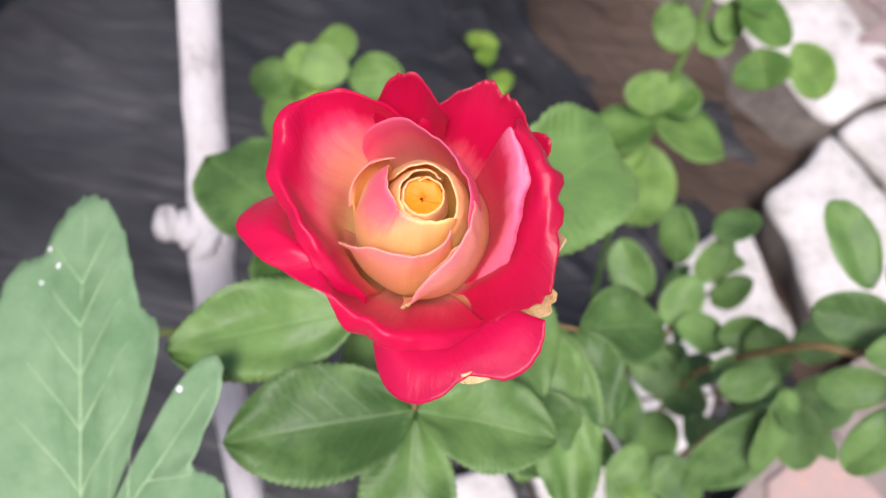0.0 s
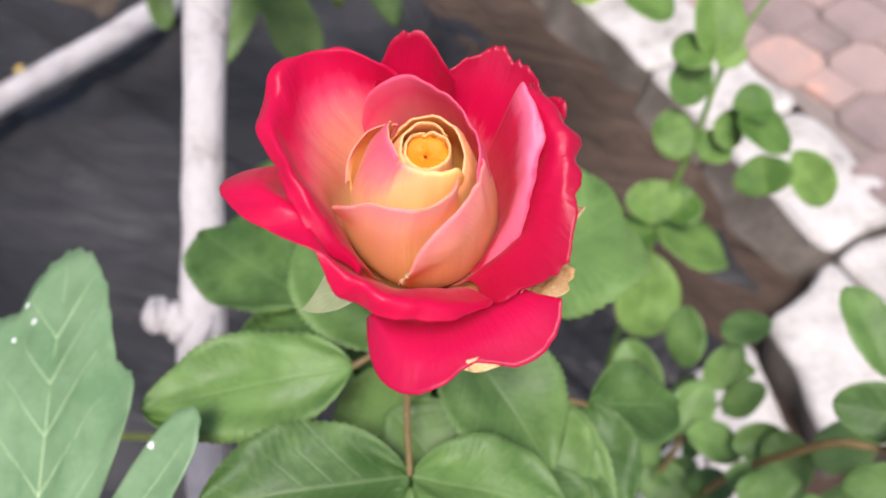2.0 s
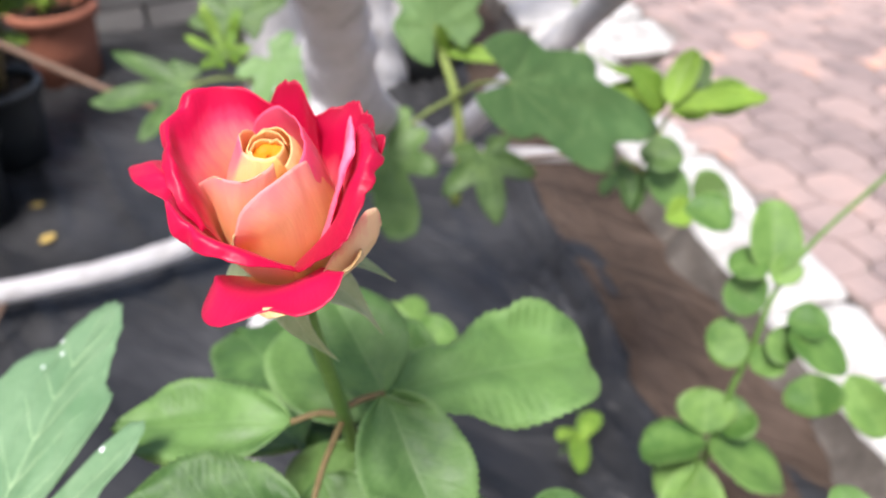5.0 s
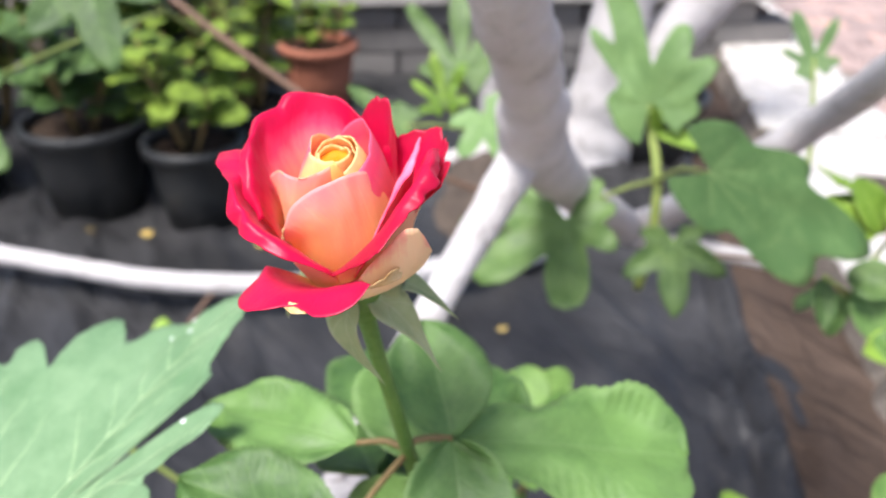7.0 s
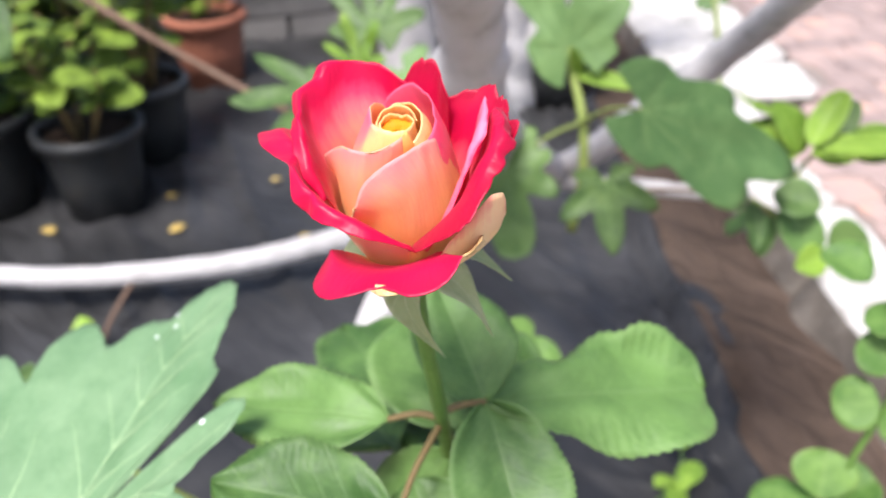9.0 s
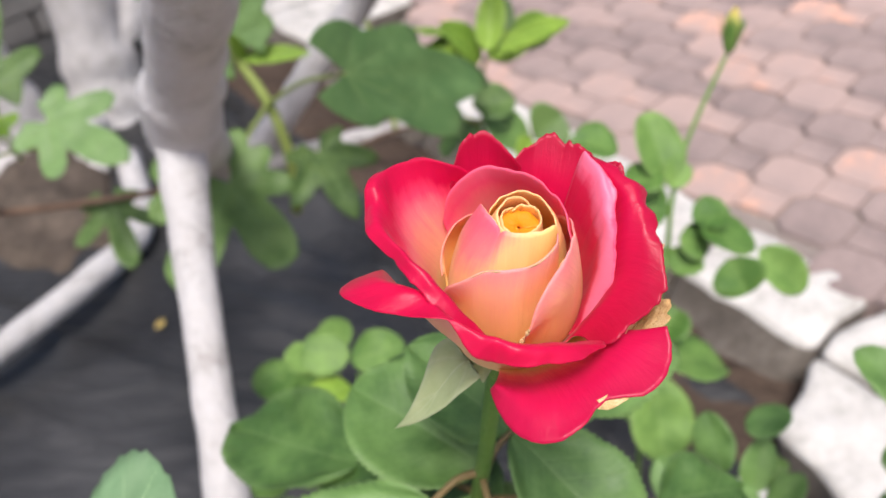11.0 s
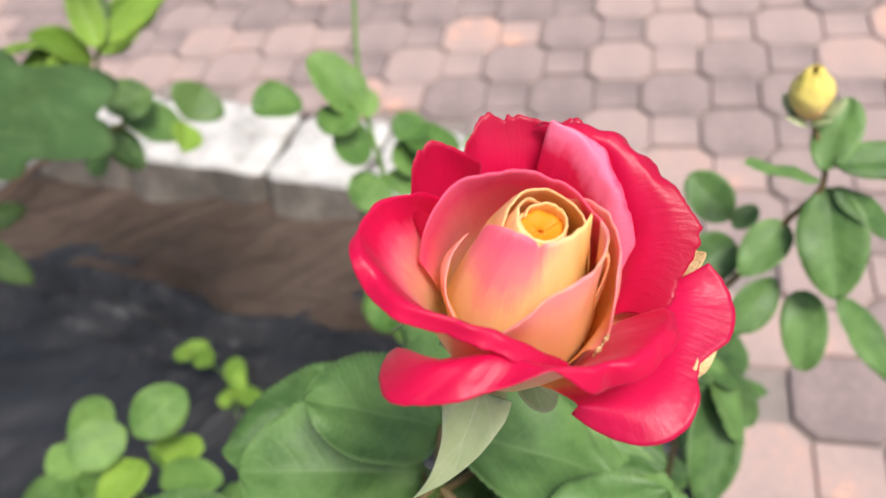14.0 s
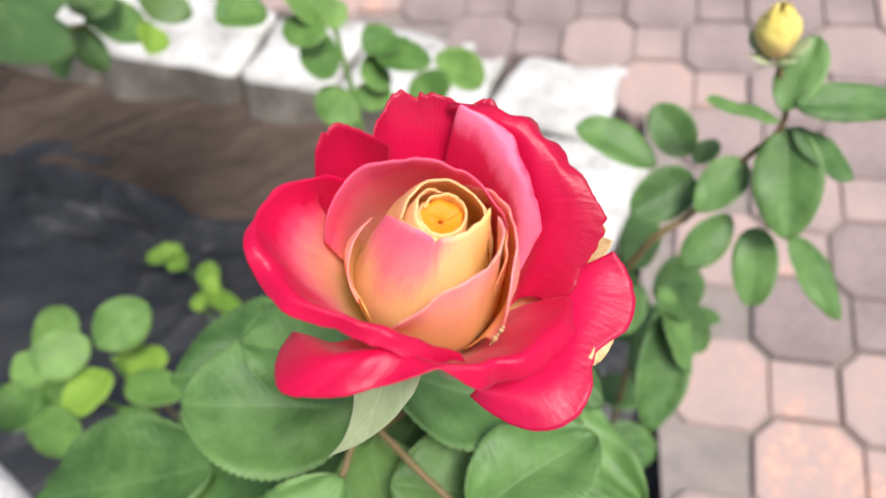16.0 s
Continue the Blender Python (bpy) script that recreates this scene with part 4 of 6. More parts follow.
STEM = [(*(RO - RA * 0.002), 0.0032), (-0.0155, 0.0225, 0.95, 0.0029), (-0.0223, 0.0357, 0.91, 0.0029), (-0.0278, 0.0457, 0.88, 0.0031), (-0.0334, 0.0556, 0.85, 0.0034), (-0.045, 0.078, 0.78, 0.0038), (-0.07, 0.12, 0.6, 0.0045), (-0.10, 0.18, 0.3, 0.0055), (-0.12, 0.22, -0.01, 0.007)]
limb("stem", STEM, M_STEM, rose, 60, 14, 0.06)
for path, w in (([(-0.0275, 0.045, 0.882), (-0.023, 0.054, 0.8825), (-0.018, 0.0625, 0.881)], 0.0013), ([(-0.029, 0.047, 0.876), (-0.038, 0.042, 0.877), (-0.0465, 0.033, 0.8751)], 0.0013), ([(-0.029, 0.047, 0.874), (-0.021, 0.022, 0.872), (-0.013, 0.002, 0.866)], 0.0012), ([(-0.033, 0.055, 0.85), (-0.06, 0.075, 0.832), (-0.099, 0.091, 0.816)], 0.0013), ([(-0.032, 0.053, 0.856), (-0.028, 0.085, 0.845), (-0.022, 0.11, 0.835)], 0.0013), ([(-0.036, 0.06, 0.838), (0.0, 0.07, 0.825), (0.042, 0.075, 0.818)], 0.0013)):
    limb("leaf_stalk", [(*p, w * (1.3 - 0.15 * k)) for k, p in enumerate(path)], M_TWIG, rose, 12, 8, 0.05, "reddish leaf stalk")

ROSELEAF = [M_LEAF, M_LEAFB]

def rose_leaf(base, tip, up, width, seed, **kw):
    args = dict(n=96, m=15, teeth=24, bite=0.06, fold=0.24, droop=0.05, peak=0.43, sharp=0.74, wave=0.09, pillow=0.004)
    args.update(kw)
    return leaf("leaf", base, tip, up, width, rose, ROSELEAF, seed=seed, **args)


rose_leaf((-0.018, 0.0625, 0.881), (0.038, 0.159, 0.855), (0.15, -0.45, 1), 0.062, 1, fold=0.14, droop=0.02, peak=0.62, sharp=0.42, notch=((0.30, 0.20, 0.09, 1), (0.34, 0.26, 0.12, -1), (0.62, 0.08, 0.05, -1)))
rose_leaf((-0.0465, 0.033, 0.8751), (-0.121, -0.004, 0.867), (0.0, -0.3, 1), 0.042, 2, fold=0.2, droop=0.05, peak=0.42, sharp=0.75)
rose_leaf((-0.018, 0.0625, 0.880), (0.036, 0.028, 0.846), (0.1, -0.1, 1), 0.048, 3, droop=0.05, sharp=0.7)
rose_leaf((-0.013, 0.002, 0.866), (-0.0786, -0.033, 0.874), (0.1, -0.1, 1), 0.046, 4)
rose_leaf((-0.012, 0.002, 0.866), (0.0435, 0.009, 0.862), (0.0, 0.1, 1), 0.040, 10, droop=0.06)
rose_leaf((-0.013, -0.001, 0.864), (-0.001, -0.058, 0.838), (0.1, -0.1, 1), 0.038, 11)
rose_leaf((-0.018, 0.0625, 0.881), (-0.057, 0.078, 0.914), (0.5, -0.25, 1.0), 0.046, 5, droop=0.03)
rose_leaf((-0.099, 0.091, 0.816), (-0.190, 0.131, 0.794), (0.05, -0.2, 1), 0.058, 6, droop=0.05)
rose_leaf((-0.022, 0.11, 0.835), (-0.102, 0.13, 0.838), (0.0, -0.3, 1), 0.05, 7, droop=0.03)
rose_leaf((-0.034, 0.058, 0.845), (-0.045, 0.012, 0.80), (0.1, -0.2, 1), 0.045, 8, droop=0.1)
rose_leaf((0.042, 0.075, 0.818), (0.066, 0.035, 0.812), (0.1, -0.2, 1), 0.030, 9, droop=0.1)
rose_leaf((0.03, 0.072, 0.82), (0.062, -0.008, 0.80), (0.1, -0.2, 1), 0.036, 12, droop=0.1)
rose_leaf((0.042, 0.075, 0.818), (0.085, 0.10, 0.80), (0.1, -0.2, 1), 0.040, 13, droop=0.1)

# lower leaves of the bush
rose_leaf((-0.030, 0.062, 0.858), (-0.092, 0.090, 0.878), (0.0, -0.35, 1), 0.056, 40, fold=0.3, droop=0.12)
rose_leaf((-0.028, 0.053, 0.83), (-0.076, 0.101, 0.82), (0.1, -0.25, 1), 0.046, 41, droop=0.06)
rose_leaf((-0.033, 0.032, 0.85), (0.012, 0.009, 0.83), (0.1, -0.25, 1), 0.050, 42, droop=0.06)
rose_leaf((-0.007, 0.058, 0.83), (0.05, 0.037, 0.815), (0.1, -0.25, 1), 0.050, 43, droop=0.06)
rose_leaf((0.018, 0.035, 0.82), (0.051, 0.013, 0.8), (0.1, -0.25, 1), 0.042, 44, droop=0.06)
rose_leaf((-0.062, 0.052, 0.83), (-0.13, 0.084, 0.8), (0.1, -0.25, 1), 0.050, 45, droop=0.06)
rose_leaf((-0.004, 0.068, 0.82), (-0.048, 0.053, 0.8), (0.1, -0.25, 1), 0.045, 46, droop=0.06)
rose_leaf((-0.057, 0.118, 0.8), (-0.08, 0.181, 0.78), (0.1, -0.25, 1), 0.040, 47, droop=0.06)

# ---- the limewashed fig tree ----
fig = thing("fig_tree", (-1.55, 1.88, 0.0), "fig tree with whitewashed trunk and limbs and lobed leaves", "fig tree")
limb("trunk", [(-1.48, 1.98, -0.05, 0.17), (-1.46, 1.97, 0.10, 0.125), (-1.44, 1.97, 0.35, 0.10), (-1.40, 1.99, 0.7, 0.088), (-1.34, 2.02, 1.2, 0.08), (-1.30, 1.95, 1.9, 0.07)], M_LIME, fig, 40, 24, 0.14, "thick limewashed trunk")
limb("trunk", [(-1.66, 1.78, -0.05, 0.16), (-1.67, 1.76, 0.10, 0.115), (-1.66, 1.73, 0.35, 0.085), (-1.60, 1.70, 0.8, 0.075), (-1.50, 1.70, 1.5, 0.065)], M_LIME, fig, 36, 22, 0.14, "thick limewashed trunk", 8)
limb("limb", [(-1.45, 1.98, 0.15, 0.11), (-1.36, 2.07, 0.34, 0.085), (-1.22, 2.20, 0.6, 0.075), (-1.02, 2.38, 1.0, 0.065)], M_LIME, fig, 26, 18, 0.12, "limewashed limb leaning out", 9)
limb("root", [(-1.60, 1.80, 0.02, 0.07), (-1.60, 1.66, 0.04, 0.05), (-1.66, 1.56, 0.03, 0.035), (-1.78, 1.50, 0.0, 0.02)], M_LIME, fig, 18, 12, 0.3, "pale root at the soil", 10)
limb("root", [(-1.50, 1.88, 0.03, 0.07), (-1.42, 1.70, 0.05, 0.045), (-1.34, 1.60, 0.01, 0.025)], M_LIME, fig, 16, 12, 0.3, "pale root at the soil", 11)
limb("limb", [(-0.60, 0.98, 0.43, 0.020), (-0.565, 0.95, 0.45, 0.027), (-0.515, 0.83, 0.53, 0.027), (-0.46, 0.70, 0.615, 0.029), (-0.39, 0.54, 0.735, 0.031), (-0.342, 0.45, 0.808, 0.034), (-0.318, 0.42, 0.845, 0.034), (-0.288, 0.385, 0.885, 0.029), (-0.236, 0.317, 0.95, 0.0268), (-0.16, 0.22, 1.06, 0.0255), (-0.10, 0.22, 1.35, 0.03), (-0.35, 0.65, 1.75, 0.04), (-0.9, 1.4, 1.95, 0.05), (-1.31, 1.97, 1.8, 0.06)], M_LIME, fig, 120, 20, 0.16, "limewashed limb with a swollen joint", 1)
limb("limb", [(-0.345, 0.45, 0.81, 0.026), (-0.325, 0.38, 0.765, 0.019), (-0.292, 0.29, 0.72, 0.0165), (-0.272, 0.23, 0.68, 0.016), (-0.262, 0.195, 0.648, 0.0162), (-0.255, 0.168, 0.622, 0.0185), (-0.25, 0.145, 0.60, 0.0175), (-0.24, 0.11, 0.565, 0.0155), (-0.22, 0.06, 0.52, 0.0145), (-0.18, -0.02, 0.45, 0.013)], M_LIME, fig, 60, 18, 0.12, "slim limewashed branch", 2)
limb("spur", [(-0.250, 0.160, 0.615, 0.0185), (-0.262, 0.158, 0.624, 0.0160), (-0.272, 0.156, 0.631, 0.0125), (-0.280, 0.153, 0.637, 0.0135), (-0.285, 0.150, 0.641, 0.0115), (-0.287, 0.149, 0.643, 0.003)], M_LIME, fig, 30, 18, 0.55, "short knotted spur", 3)
limb("limb", [(-0.60, 0.96, 0.43, 0.026), (-0.55, 0.955, 0.455, 0.025), (-0.49, 0.96, 0.51, 0.024), (-0.41, 0.98, 0.60, 0.0235), (-0.316, 0.985, 0.70, 0.023), (-0.26, 0.946, 0.76, 0.0225), (-0.204, 0.885, 0.82, 0.022), (-0.13, 0.80, 0.90, 0.021), (-0.04, 0.70, 1.0, 0.020)], M_LIME, fig, 48, 18, 0.1, "limewashed branch reaching over the kerb", 4)
limb("limb", [(-0.57, 0.95, 0.43, 0.02), (-0.48, 0.96, 0.45, 0.016), (-0.36, 0.98, 0.47, 0.013), (-0.27, 1.0, 0.48, 0.010)], M_LIME, fig, 20, 12, 0.12, "", 5)
limb("limb", [(-1.28, 1.66, 0.03, 0.036), (-1.08, 1.32, 0.04, 0.032), (-1.075, 1.10, 0.075, 0.031), (-1.14, 0.90, 0.088, 0.0285), (-1.25, 0.68, 0.09, 0.026), (-1.45, 0.45, 0.09, 0.024), (-1.66, 0.29, 0.09, 0.024), (-1.9, 0.12, 0.1, 0.023), (-2.3, -0.1, 0.13, 0.022)], M_LIME, fig, 50, 16, 0.1, "low limewashed branch lying over the cloth", 6)
limb("twig", [(-1.9, 0.35, 1.05, 0.008), (-1.45, 0.5, 0.78, 0.0075), (-1.15, 0.62, 0.62, 0.007), (-0.88, 0.72, 0.52, 0.006), (-0.6, 0.9, 0.44, 0.006)], M_BROWN, fig, 30, 8, 0.15, "bare brown twig")
limb("shoot", [(-0.42, 0.79, 0.46, 0.008), (-0.40, 0.775, 0.56, 0.0075), (-0.411, 0.781, 0.645, 0.007), (-0.44, 0.795, 0.70, 0.006), (-0.447, 0.788, 0.737, 0.004)], M_SHOOT, fig, 24, 10, 0.1, "green fig shoot")

THREE = [(0, 1.0, 30), (56, 0.80, 31), (-56, 0.80, 31), (112, 0.46, 34), (-112, 0.46, 34)]
ROUND = [(0, 1.0, 42), (52, 0.85, 36), (-52, 0.85, 36), (110, 0.5, 36), (-110, 0.5, 36)]
FIGM = [M_FIG, M_LEAFB, M_FIGV]


def fig_leaf(stalk, joint, tip, up, lobes, mats=FIGM, w=0.0022, label="", **kw):
    ob = put("leaf", fig_leaf_data(joint, tip, up, lobes, mats, **kw), fig, label)
    if stalk is not None:
        a, b = V(stalk), V(joint)
        limb("leaf_stalk", [(*a, w * 1.5), (*((a + b) / 2 + V((0, 0, 0.01))), w * 1.2), (*b, w)], M_SHOOT, ob, 12, 8)
    return ob


NEAR = [(0, 0.98, 30), (-16, 0.86, 14), (-31, 0.93, 17), (-46, 0.88, 12), (24, 0.64, 14), (46, 0.66, 18), (70, 0.5, 22), (-62, 0.98, 18), (-82, 0.98, 20), (-110, 0.7, 25)]
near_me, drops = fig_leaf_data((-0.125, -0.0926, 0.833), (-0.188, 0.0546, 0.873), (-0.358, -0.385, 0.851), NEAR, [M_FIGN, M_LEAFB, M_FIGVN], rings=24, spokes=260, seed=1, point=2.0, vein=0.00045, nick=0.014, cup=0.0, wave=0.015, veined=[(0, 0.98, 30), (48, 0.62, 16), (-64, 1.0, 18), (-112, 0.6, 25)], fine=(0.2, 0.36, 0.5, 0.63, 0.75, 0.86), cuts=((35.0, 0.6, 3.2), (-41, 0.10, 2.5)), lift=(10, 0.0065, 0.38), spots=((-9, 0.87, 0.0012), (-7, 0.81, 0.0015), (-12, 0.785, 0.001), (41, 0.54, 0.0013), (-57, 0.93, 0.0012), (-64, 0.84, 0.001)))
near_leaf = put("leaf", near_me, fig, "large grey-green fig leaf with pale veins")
limb("leaf_stalk", [(-0.10, -0.30, 0.70, 0.0028), (-0.115, -0.18, 0.79, 0.0024), (-0.125, -0.0926, 0.833, 0.0022)], M_FIGVN, near_leaf, 12, 8)
for ring in drops:
    put("spatter", mesh_of("spatter", ring, [(0, 1 + k, 1 + (k + 1) % 10) for k in range(10)], [M_SPOT]), near_leaf, "white spatter")
fig_leaf((-0.411, 0.781, 0.645), (-0.380, 0.559, 0.668), (-0.307, 0.492, 0.601), (0.45, -0.75, 0.5), [(0, 1.0, 30), (56, 1.08, 32), (-52, 0.6, 30), (100, 0.78, 32), (138, 0.75, 30), (-100, 0.5, 30), (-140, 0.55, 28)], seed=2, point=2.2, nick=0.02, cuts=((30, 0.22, 7), (-30, 0.14, 7), (84, 0.12, 8)), wave=0.05)
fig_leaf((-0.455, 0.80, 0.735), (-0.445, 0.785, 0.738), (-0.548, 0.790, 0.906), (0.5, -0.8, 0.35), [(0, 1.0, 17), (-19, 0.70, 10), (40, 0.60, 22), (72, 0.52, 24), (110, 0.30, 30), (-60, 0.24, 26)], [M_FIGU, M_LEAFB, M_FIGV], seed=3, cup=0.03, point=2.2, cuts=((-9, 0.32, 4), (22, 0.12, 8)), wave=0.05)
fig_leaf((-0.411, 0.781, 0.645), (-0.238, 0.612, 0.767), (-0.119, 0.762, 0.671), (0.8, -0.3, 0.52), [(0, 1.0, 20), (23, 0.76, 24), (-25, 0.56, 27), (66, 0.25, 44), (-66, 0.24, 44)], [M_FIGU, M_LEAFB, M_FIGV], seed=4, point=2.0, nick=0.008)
fig_leaf((-0.40, 0.775, 0.56), (-0.338, 0.73, 0.596), (-0.298, 0.702, 0.51), (0.35, -0.7, 0.5), THREE, seed=5)
fig_leaf((-0.93, 0.9, 0.5), (-0.780, 0.740, 0.708), (-0.862, 0.809, 0.845), (0.5, -0.7, 0.3), [(0, 1.0, 15), (34, 0.80, 14), (-36, 0.86, 13), (78, 0.5, 22), (-80, 0.4, 20)], seed=6, point=2.2, cuts=((17, 0.35, 6), (-18, 0.4, 6)), wave=0.05)
fig_leaf((-0.93, 0.9, 0.5), (-0.763, 0.692, 0.671), (-0.795, 0.693, 0.747), (0.5, -0.7, 0.3), [(0, 1.0, 16), (40, 0.9, 16), (-42, 0.8, 15), (90, 0.5, 24), (-90, 0.5, 24)], [M_LEAFY, M_LEAFB, M_FIGV], seed=61, point=2.2, cuts=((20, 0.3, 7), (-21, 0.3, 7)), wave=0.06)
fig_leaf((-1.25, 0.52, 0.70), (-1.016, 0.256, 0.885), (-0.935, 0.25, 0.76), (0.6, -0.5, 0.6), THREE, seed=7)
fig_leaf((-1.35, 0.5, 0.73), (-1.09, 0.02, 0.71), (-0.97, 0.10, 0.65), (0.6, -0.5, 0.6), ROUND, seed=9)
fig_leaf((-0.30, 0.12, 0.48), (-0.387, -0.024, 0.701), (-0.386, 0.006, 0.735), (0.5, -0.5, 0.7), THREE, seed=10)
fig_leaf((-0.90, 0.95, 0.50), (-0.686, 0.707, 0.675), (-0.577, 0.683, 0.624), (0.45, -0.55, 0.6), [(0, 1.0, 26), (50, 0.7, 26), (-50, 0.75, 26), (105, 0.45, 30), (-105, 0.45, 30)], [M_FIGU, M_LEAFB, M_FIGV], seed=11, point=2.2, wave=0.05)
fig_leaf((-0.95, 1.0, 0.30), (-0.740, 0.819, 0.462), (-0.694, 0.741, 0.389), (0.5, -0.6, 0.5), [(0, 1.0, 22), (48, 0.75, 20), (-48, 0.7, 20), (100, 0.4, 28), (-100, 0.4, 28)], seed=62, point=2.2, wave=0.06)
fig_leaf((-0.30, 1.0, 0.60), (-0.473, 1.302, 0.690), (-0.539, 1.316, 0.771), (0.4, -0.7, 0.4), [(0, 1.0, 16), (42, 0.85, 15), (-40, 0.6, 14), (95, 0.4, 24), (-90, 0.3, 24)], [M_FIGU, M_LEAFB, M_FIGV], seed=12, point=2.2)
limb("shoot", [(-0.27, 1.0, 0.48, 0.005), (-0.24, 0.95, 0.54, 0.0045), (-0.19, 0.89, 0.60, 0.004), (-0.14, 0.83, 0.655, 0.0035)], M_SHOOT, fig, 20, 8, 0.1, "light green fig shoot")
limb("shoot", [(-0.30, 0.98, 0.48, 0.0045), (-0.34, 1.08, 0.60, 0.004), (-0.42, 1.18, 0.74, 0.003)], M_SHOOT, fig, 16, 8, 0.1, "light green fig shoot")
fig_leaf((-0.80, 0.8, 0.58), (-0.871, 0.697, 0.599), (-0.96, 0.575, 0.590), (0.5, -0.2, 0.8), [(0, 1.0, 24), (42, 0.86, 22), (-42, 0.86, 22), (80, 0.34, 26), (-80, 0.34, 26)], seed=8, cuts=((22, 0.3, 8), (-22, 0.3, 8)))
leaf("leaf", (-0.438, 0.804, 0.699), (-0.353, 0.823, 0.701), (0.3, -0.6, 0.8), 0.026, fig, [M_LEAFY, M_LEAFB], seed=71, fold=0.5, droop=0.15)
leaf("leaf", (-0.438, 0.804, 0.699), (-0.433, 0.778, 0.746), (0.3, -0.6, 0.8), 0.02, fig, [M_LEAFY, M_LEAFB], seed=72, fold=0.5)
limb("twig", [(-1.379, 0.536, 0.085, 0.006), (-1.320, 0.427, 0.05, 0.005), (-1.289, 0.372, 0.012, 0.004)], M_BROWN, fig, 14, 8, 0.15, "short dry twig under the low branch")
leaf("leaf", (-1.293, 0.357, 0.02), (-1.373, 0.389, 0.05), (0.4, -0.6, 0.7), 0.055, fig, [M_LEAFY, M_LEAFB], seed=81, fold=0.3, droop=-0.1, label="small yellow-green leaf low on a twig")
limb("shoot", [(-0.067, 0.827, 0.545, 0.0032), (-0.128, 0.798, 0.592, 0.0030), (-0.165, 0.792, 0.605, 0.0028)], M_SHOOT, fig, 16, 8, 0.1, "light green fig shoot")
limb("shoot", [(-0.128, 0.798, 0.592, 0.0030), (-0.129, 0.854, 0.641, 0.0028), (-0.108, 0.891, 0.662, 0.0022)], M_SHOOT, fig, 16, 8, 0.1, "light green fig shoot")
limb("twig", [(-0.302, 0.763, 0.581, 0.0030), (-0.236, 0.795, 0.589, 0.0030), (-0.131, 0.806, 0.587, 0.0030)], M_BROWN, fig, 14, 8, 0.15, "thin brown twig")
leaf("leaf", (-0.126, 0.832, 0.667), (-0.168, 0.816, 0.728), (0.6, -0.4, 0.6), 0.045, fig, [M_LEAFY, M_LEAFB], seed=90, fold=0.3, droop=0.08)
leaf("leaf", (-0.118, 0.839, 0.667), (-0.068, 0.862, 0.679), (0.6, -0.4, 0.6), 0.040, fig, [M_LEAFY, M_LEAFB], seed=91, fold=0.3, droop=0.08)
leaf("leaf", (-0.127, 0.844, 0.682), (-0.089, 0.883, 0.725), (0.6, -0.4, 0.6), 0.050, fig, [M_FIG, M_LEAFB], seed=92, fold=0.3, droop=0.08)
leaf("leaf", (-0.094, 0.865, 0.673), (-0.030, 0.900, 0.684), (0.6, -0.4, 0.6), 0.050, fig, [M_LEAFY, M_LEAFB], seed=93, fold=0.3, droop=0.08)
leaf("leaf", (-0.131, 0.827, 0.667), (-0.172, 0.784, 0.695), (0.6, -0.4, 0.6), 0.040, fig, [M_LEAFY, M_LEAFB], seed=94, fold=0.3, droop=0.08)
leaf("leaf", (-0.138, 0.787, 0.626), (-0.082, 0.800, 0.621), (0.6, -0.4, 0.6), 0.050, fig, [M_FIG, M_LEAFB], seed=95, fold=0.3, droop=0.08)
leaf("leaf", (-0.155, 0.764, 0.617), (-0.121, 0.729, 0.578), (0.6, -0.4, 0.6), 0.030, fig, [M_FIG, M_LEAFB], seed=96, fold=0.3, droop=0.08)
leaf("leaf", (-0.062, 0.800, 0.564), (-0.024, 0.821, 0.587), (0.6, -0.4, 0.6), 0.070, fig, [M_FIG, M_LEAFB], seed=97, fold=0.3, droop=0.08)
leaf("leaf", (-0.063, 0.796, 0.561), (-0.080, 0.750, 0.561), (0.6, -0.4, 0.6), 0.040, fig, [M_LEAFY, M_LEAFB], seed=98, fold=0.3, droop=0.08)
# ---- rose shoots beside the bloom ----
def flower_bud(parent, base, way, length, radius, mats, seed=0, green=0.6, open_=0.0, mat=M_SEPAL):
    """A furled bud of overlapping petals in its sepals."""
    base, way = V(base), unit(way)
    u = unit(np.cross(way, (0.3, 1, 0.2)))
    w = np.cross(way, u)
    for k in range(4):
        P, U = np.zeros((14, 11, 3)), np.zeros((14, 11, 2))
        for i in range(14):
            s = i / 13
            for j in range(11):
                a = k * 1.7 + (j / 10 - 0.5) * 3.4
                r = radius * (0.25 + 1.5 * s ** 0.7 * (1 - s * (1 - 0.3 * open_)) ** 0.35 * 0.9) * (1 - (0.06 + 0.14 * open_) * k) + open_ * radius * 0.22 * s * s * noise.noise(Vector((a * 1.4, k * 3.0, seed)))
                r *= 1 - 0.82 * s ** (5 + k)
                r *= 1 + 0.16 * s * noise.noise(Vector((a * 2.2, s * 3.0, seed + k * 1.7)))
                P[i, j] = base + way * length * s * (1 + 0.03 * k + open_ * (0.06 * k + 0.16 * noise.noise(Vector((a * 1.1, k * 2.0, seed + 4))))) + (u * math.cos(a) + w * math.sin(a)) * r
                U[i, j] = (j / 10, s)
        vv, ff, uv, idx = shell(P, 0.0005, U)
        put("bud_petal", mesh_of("bud_petal", vv, ff, mats, uv, idx), parent)
    for k in range(5):
        a = k * 1.257 + 0.3
        o = u * math.cos(a) + w * math.sin(a)
        leaf("sepal", base + o * radius * 0.3, base + way * length * green + o * radius * 1.25, o, radius * 0.9, parent, [mat, mat], n=10, m=5, fold=0.3, droop=-0.1, seed=k, peak=0.35)


YOUNG = [M_LEAFY, M_LEAFB]
LIGHT = [M_LEAFL, M_LEAFB]


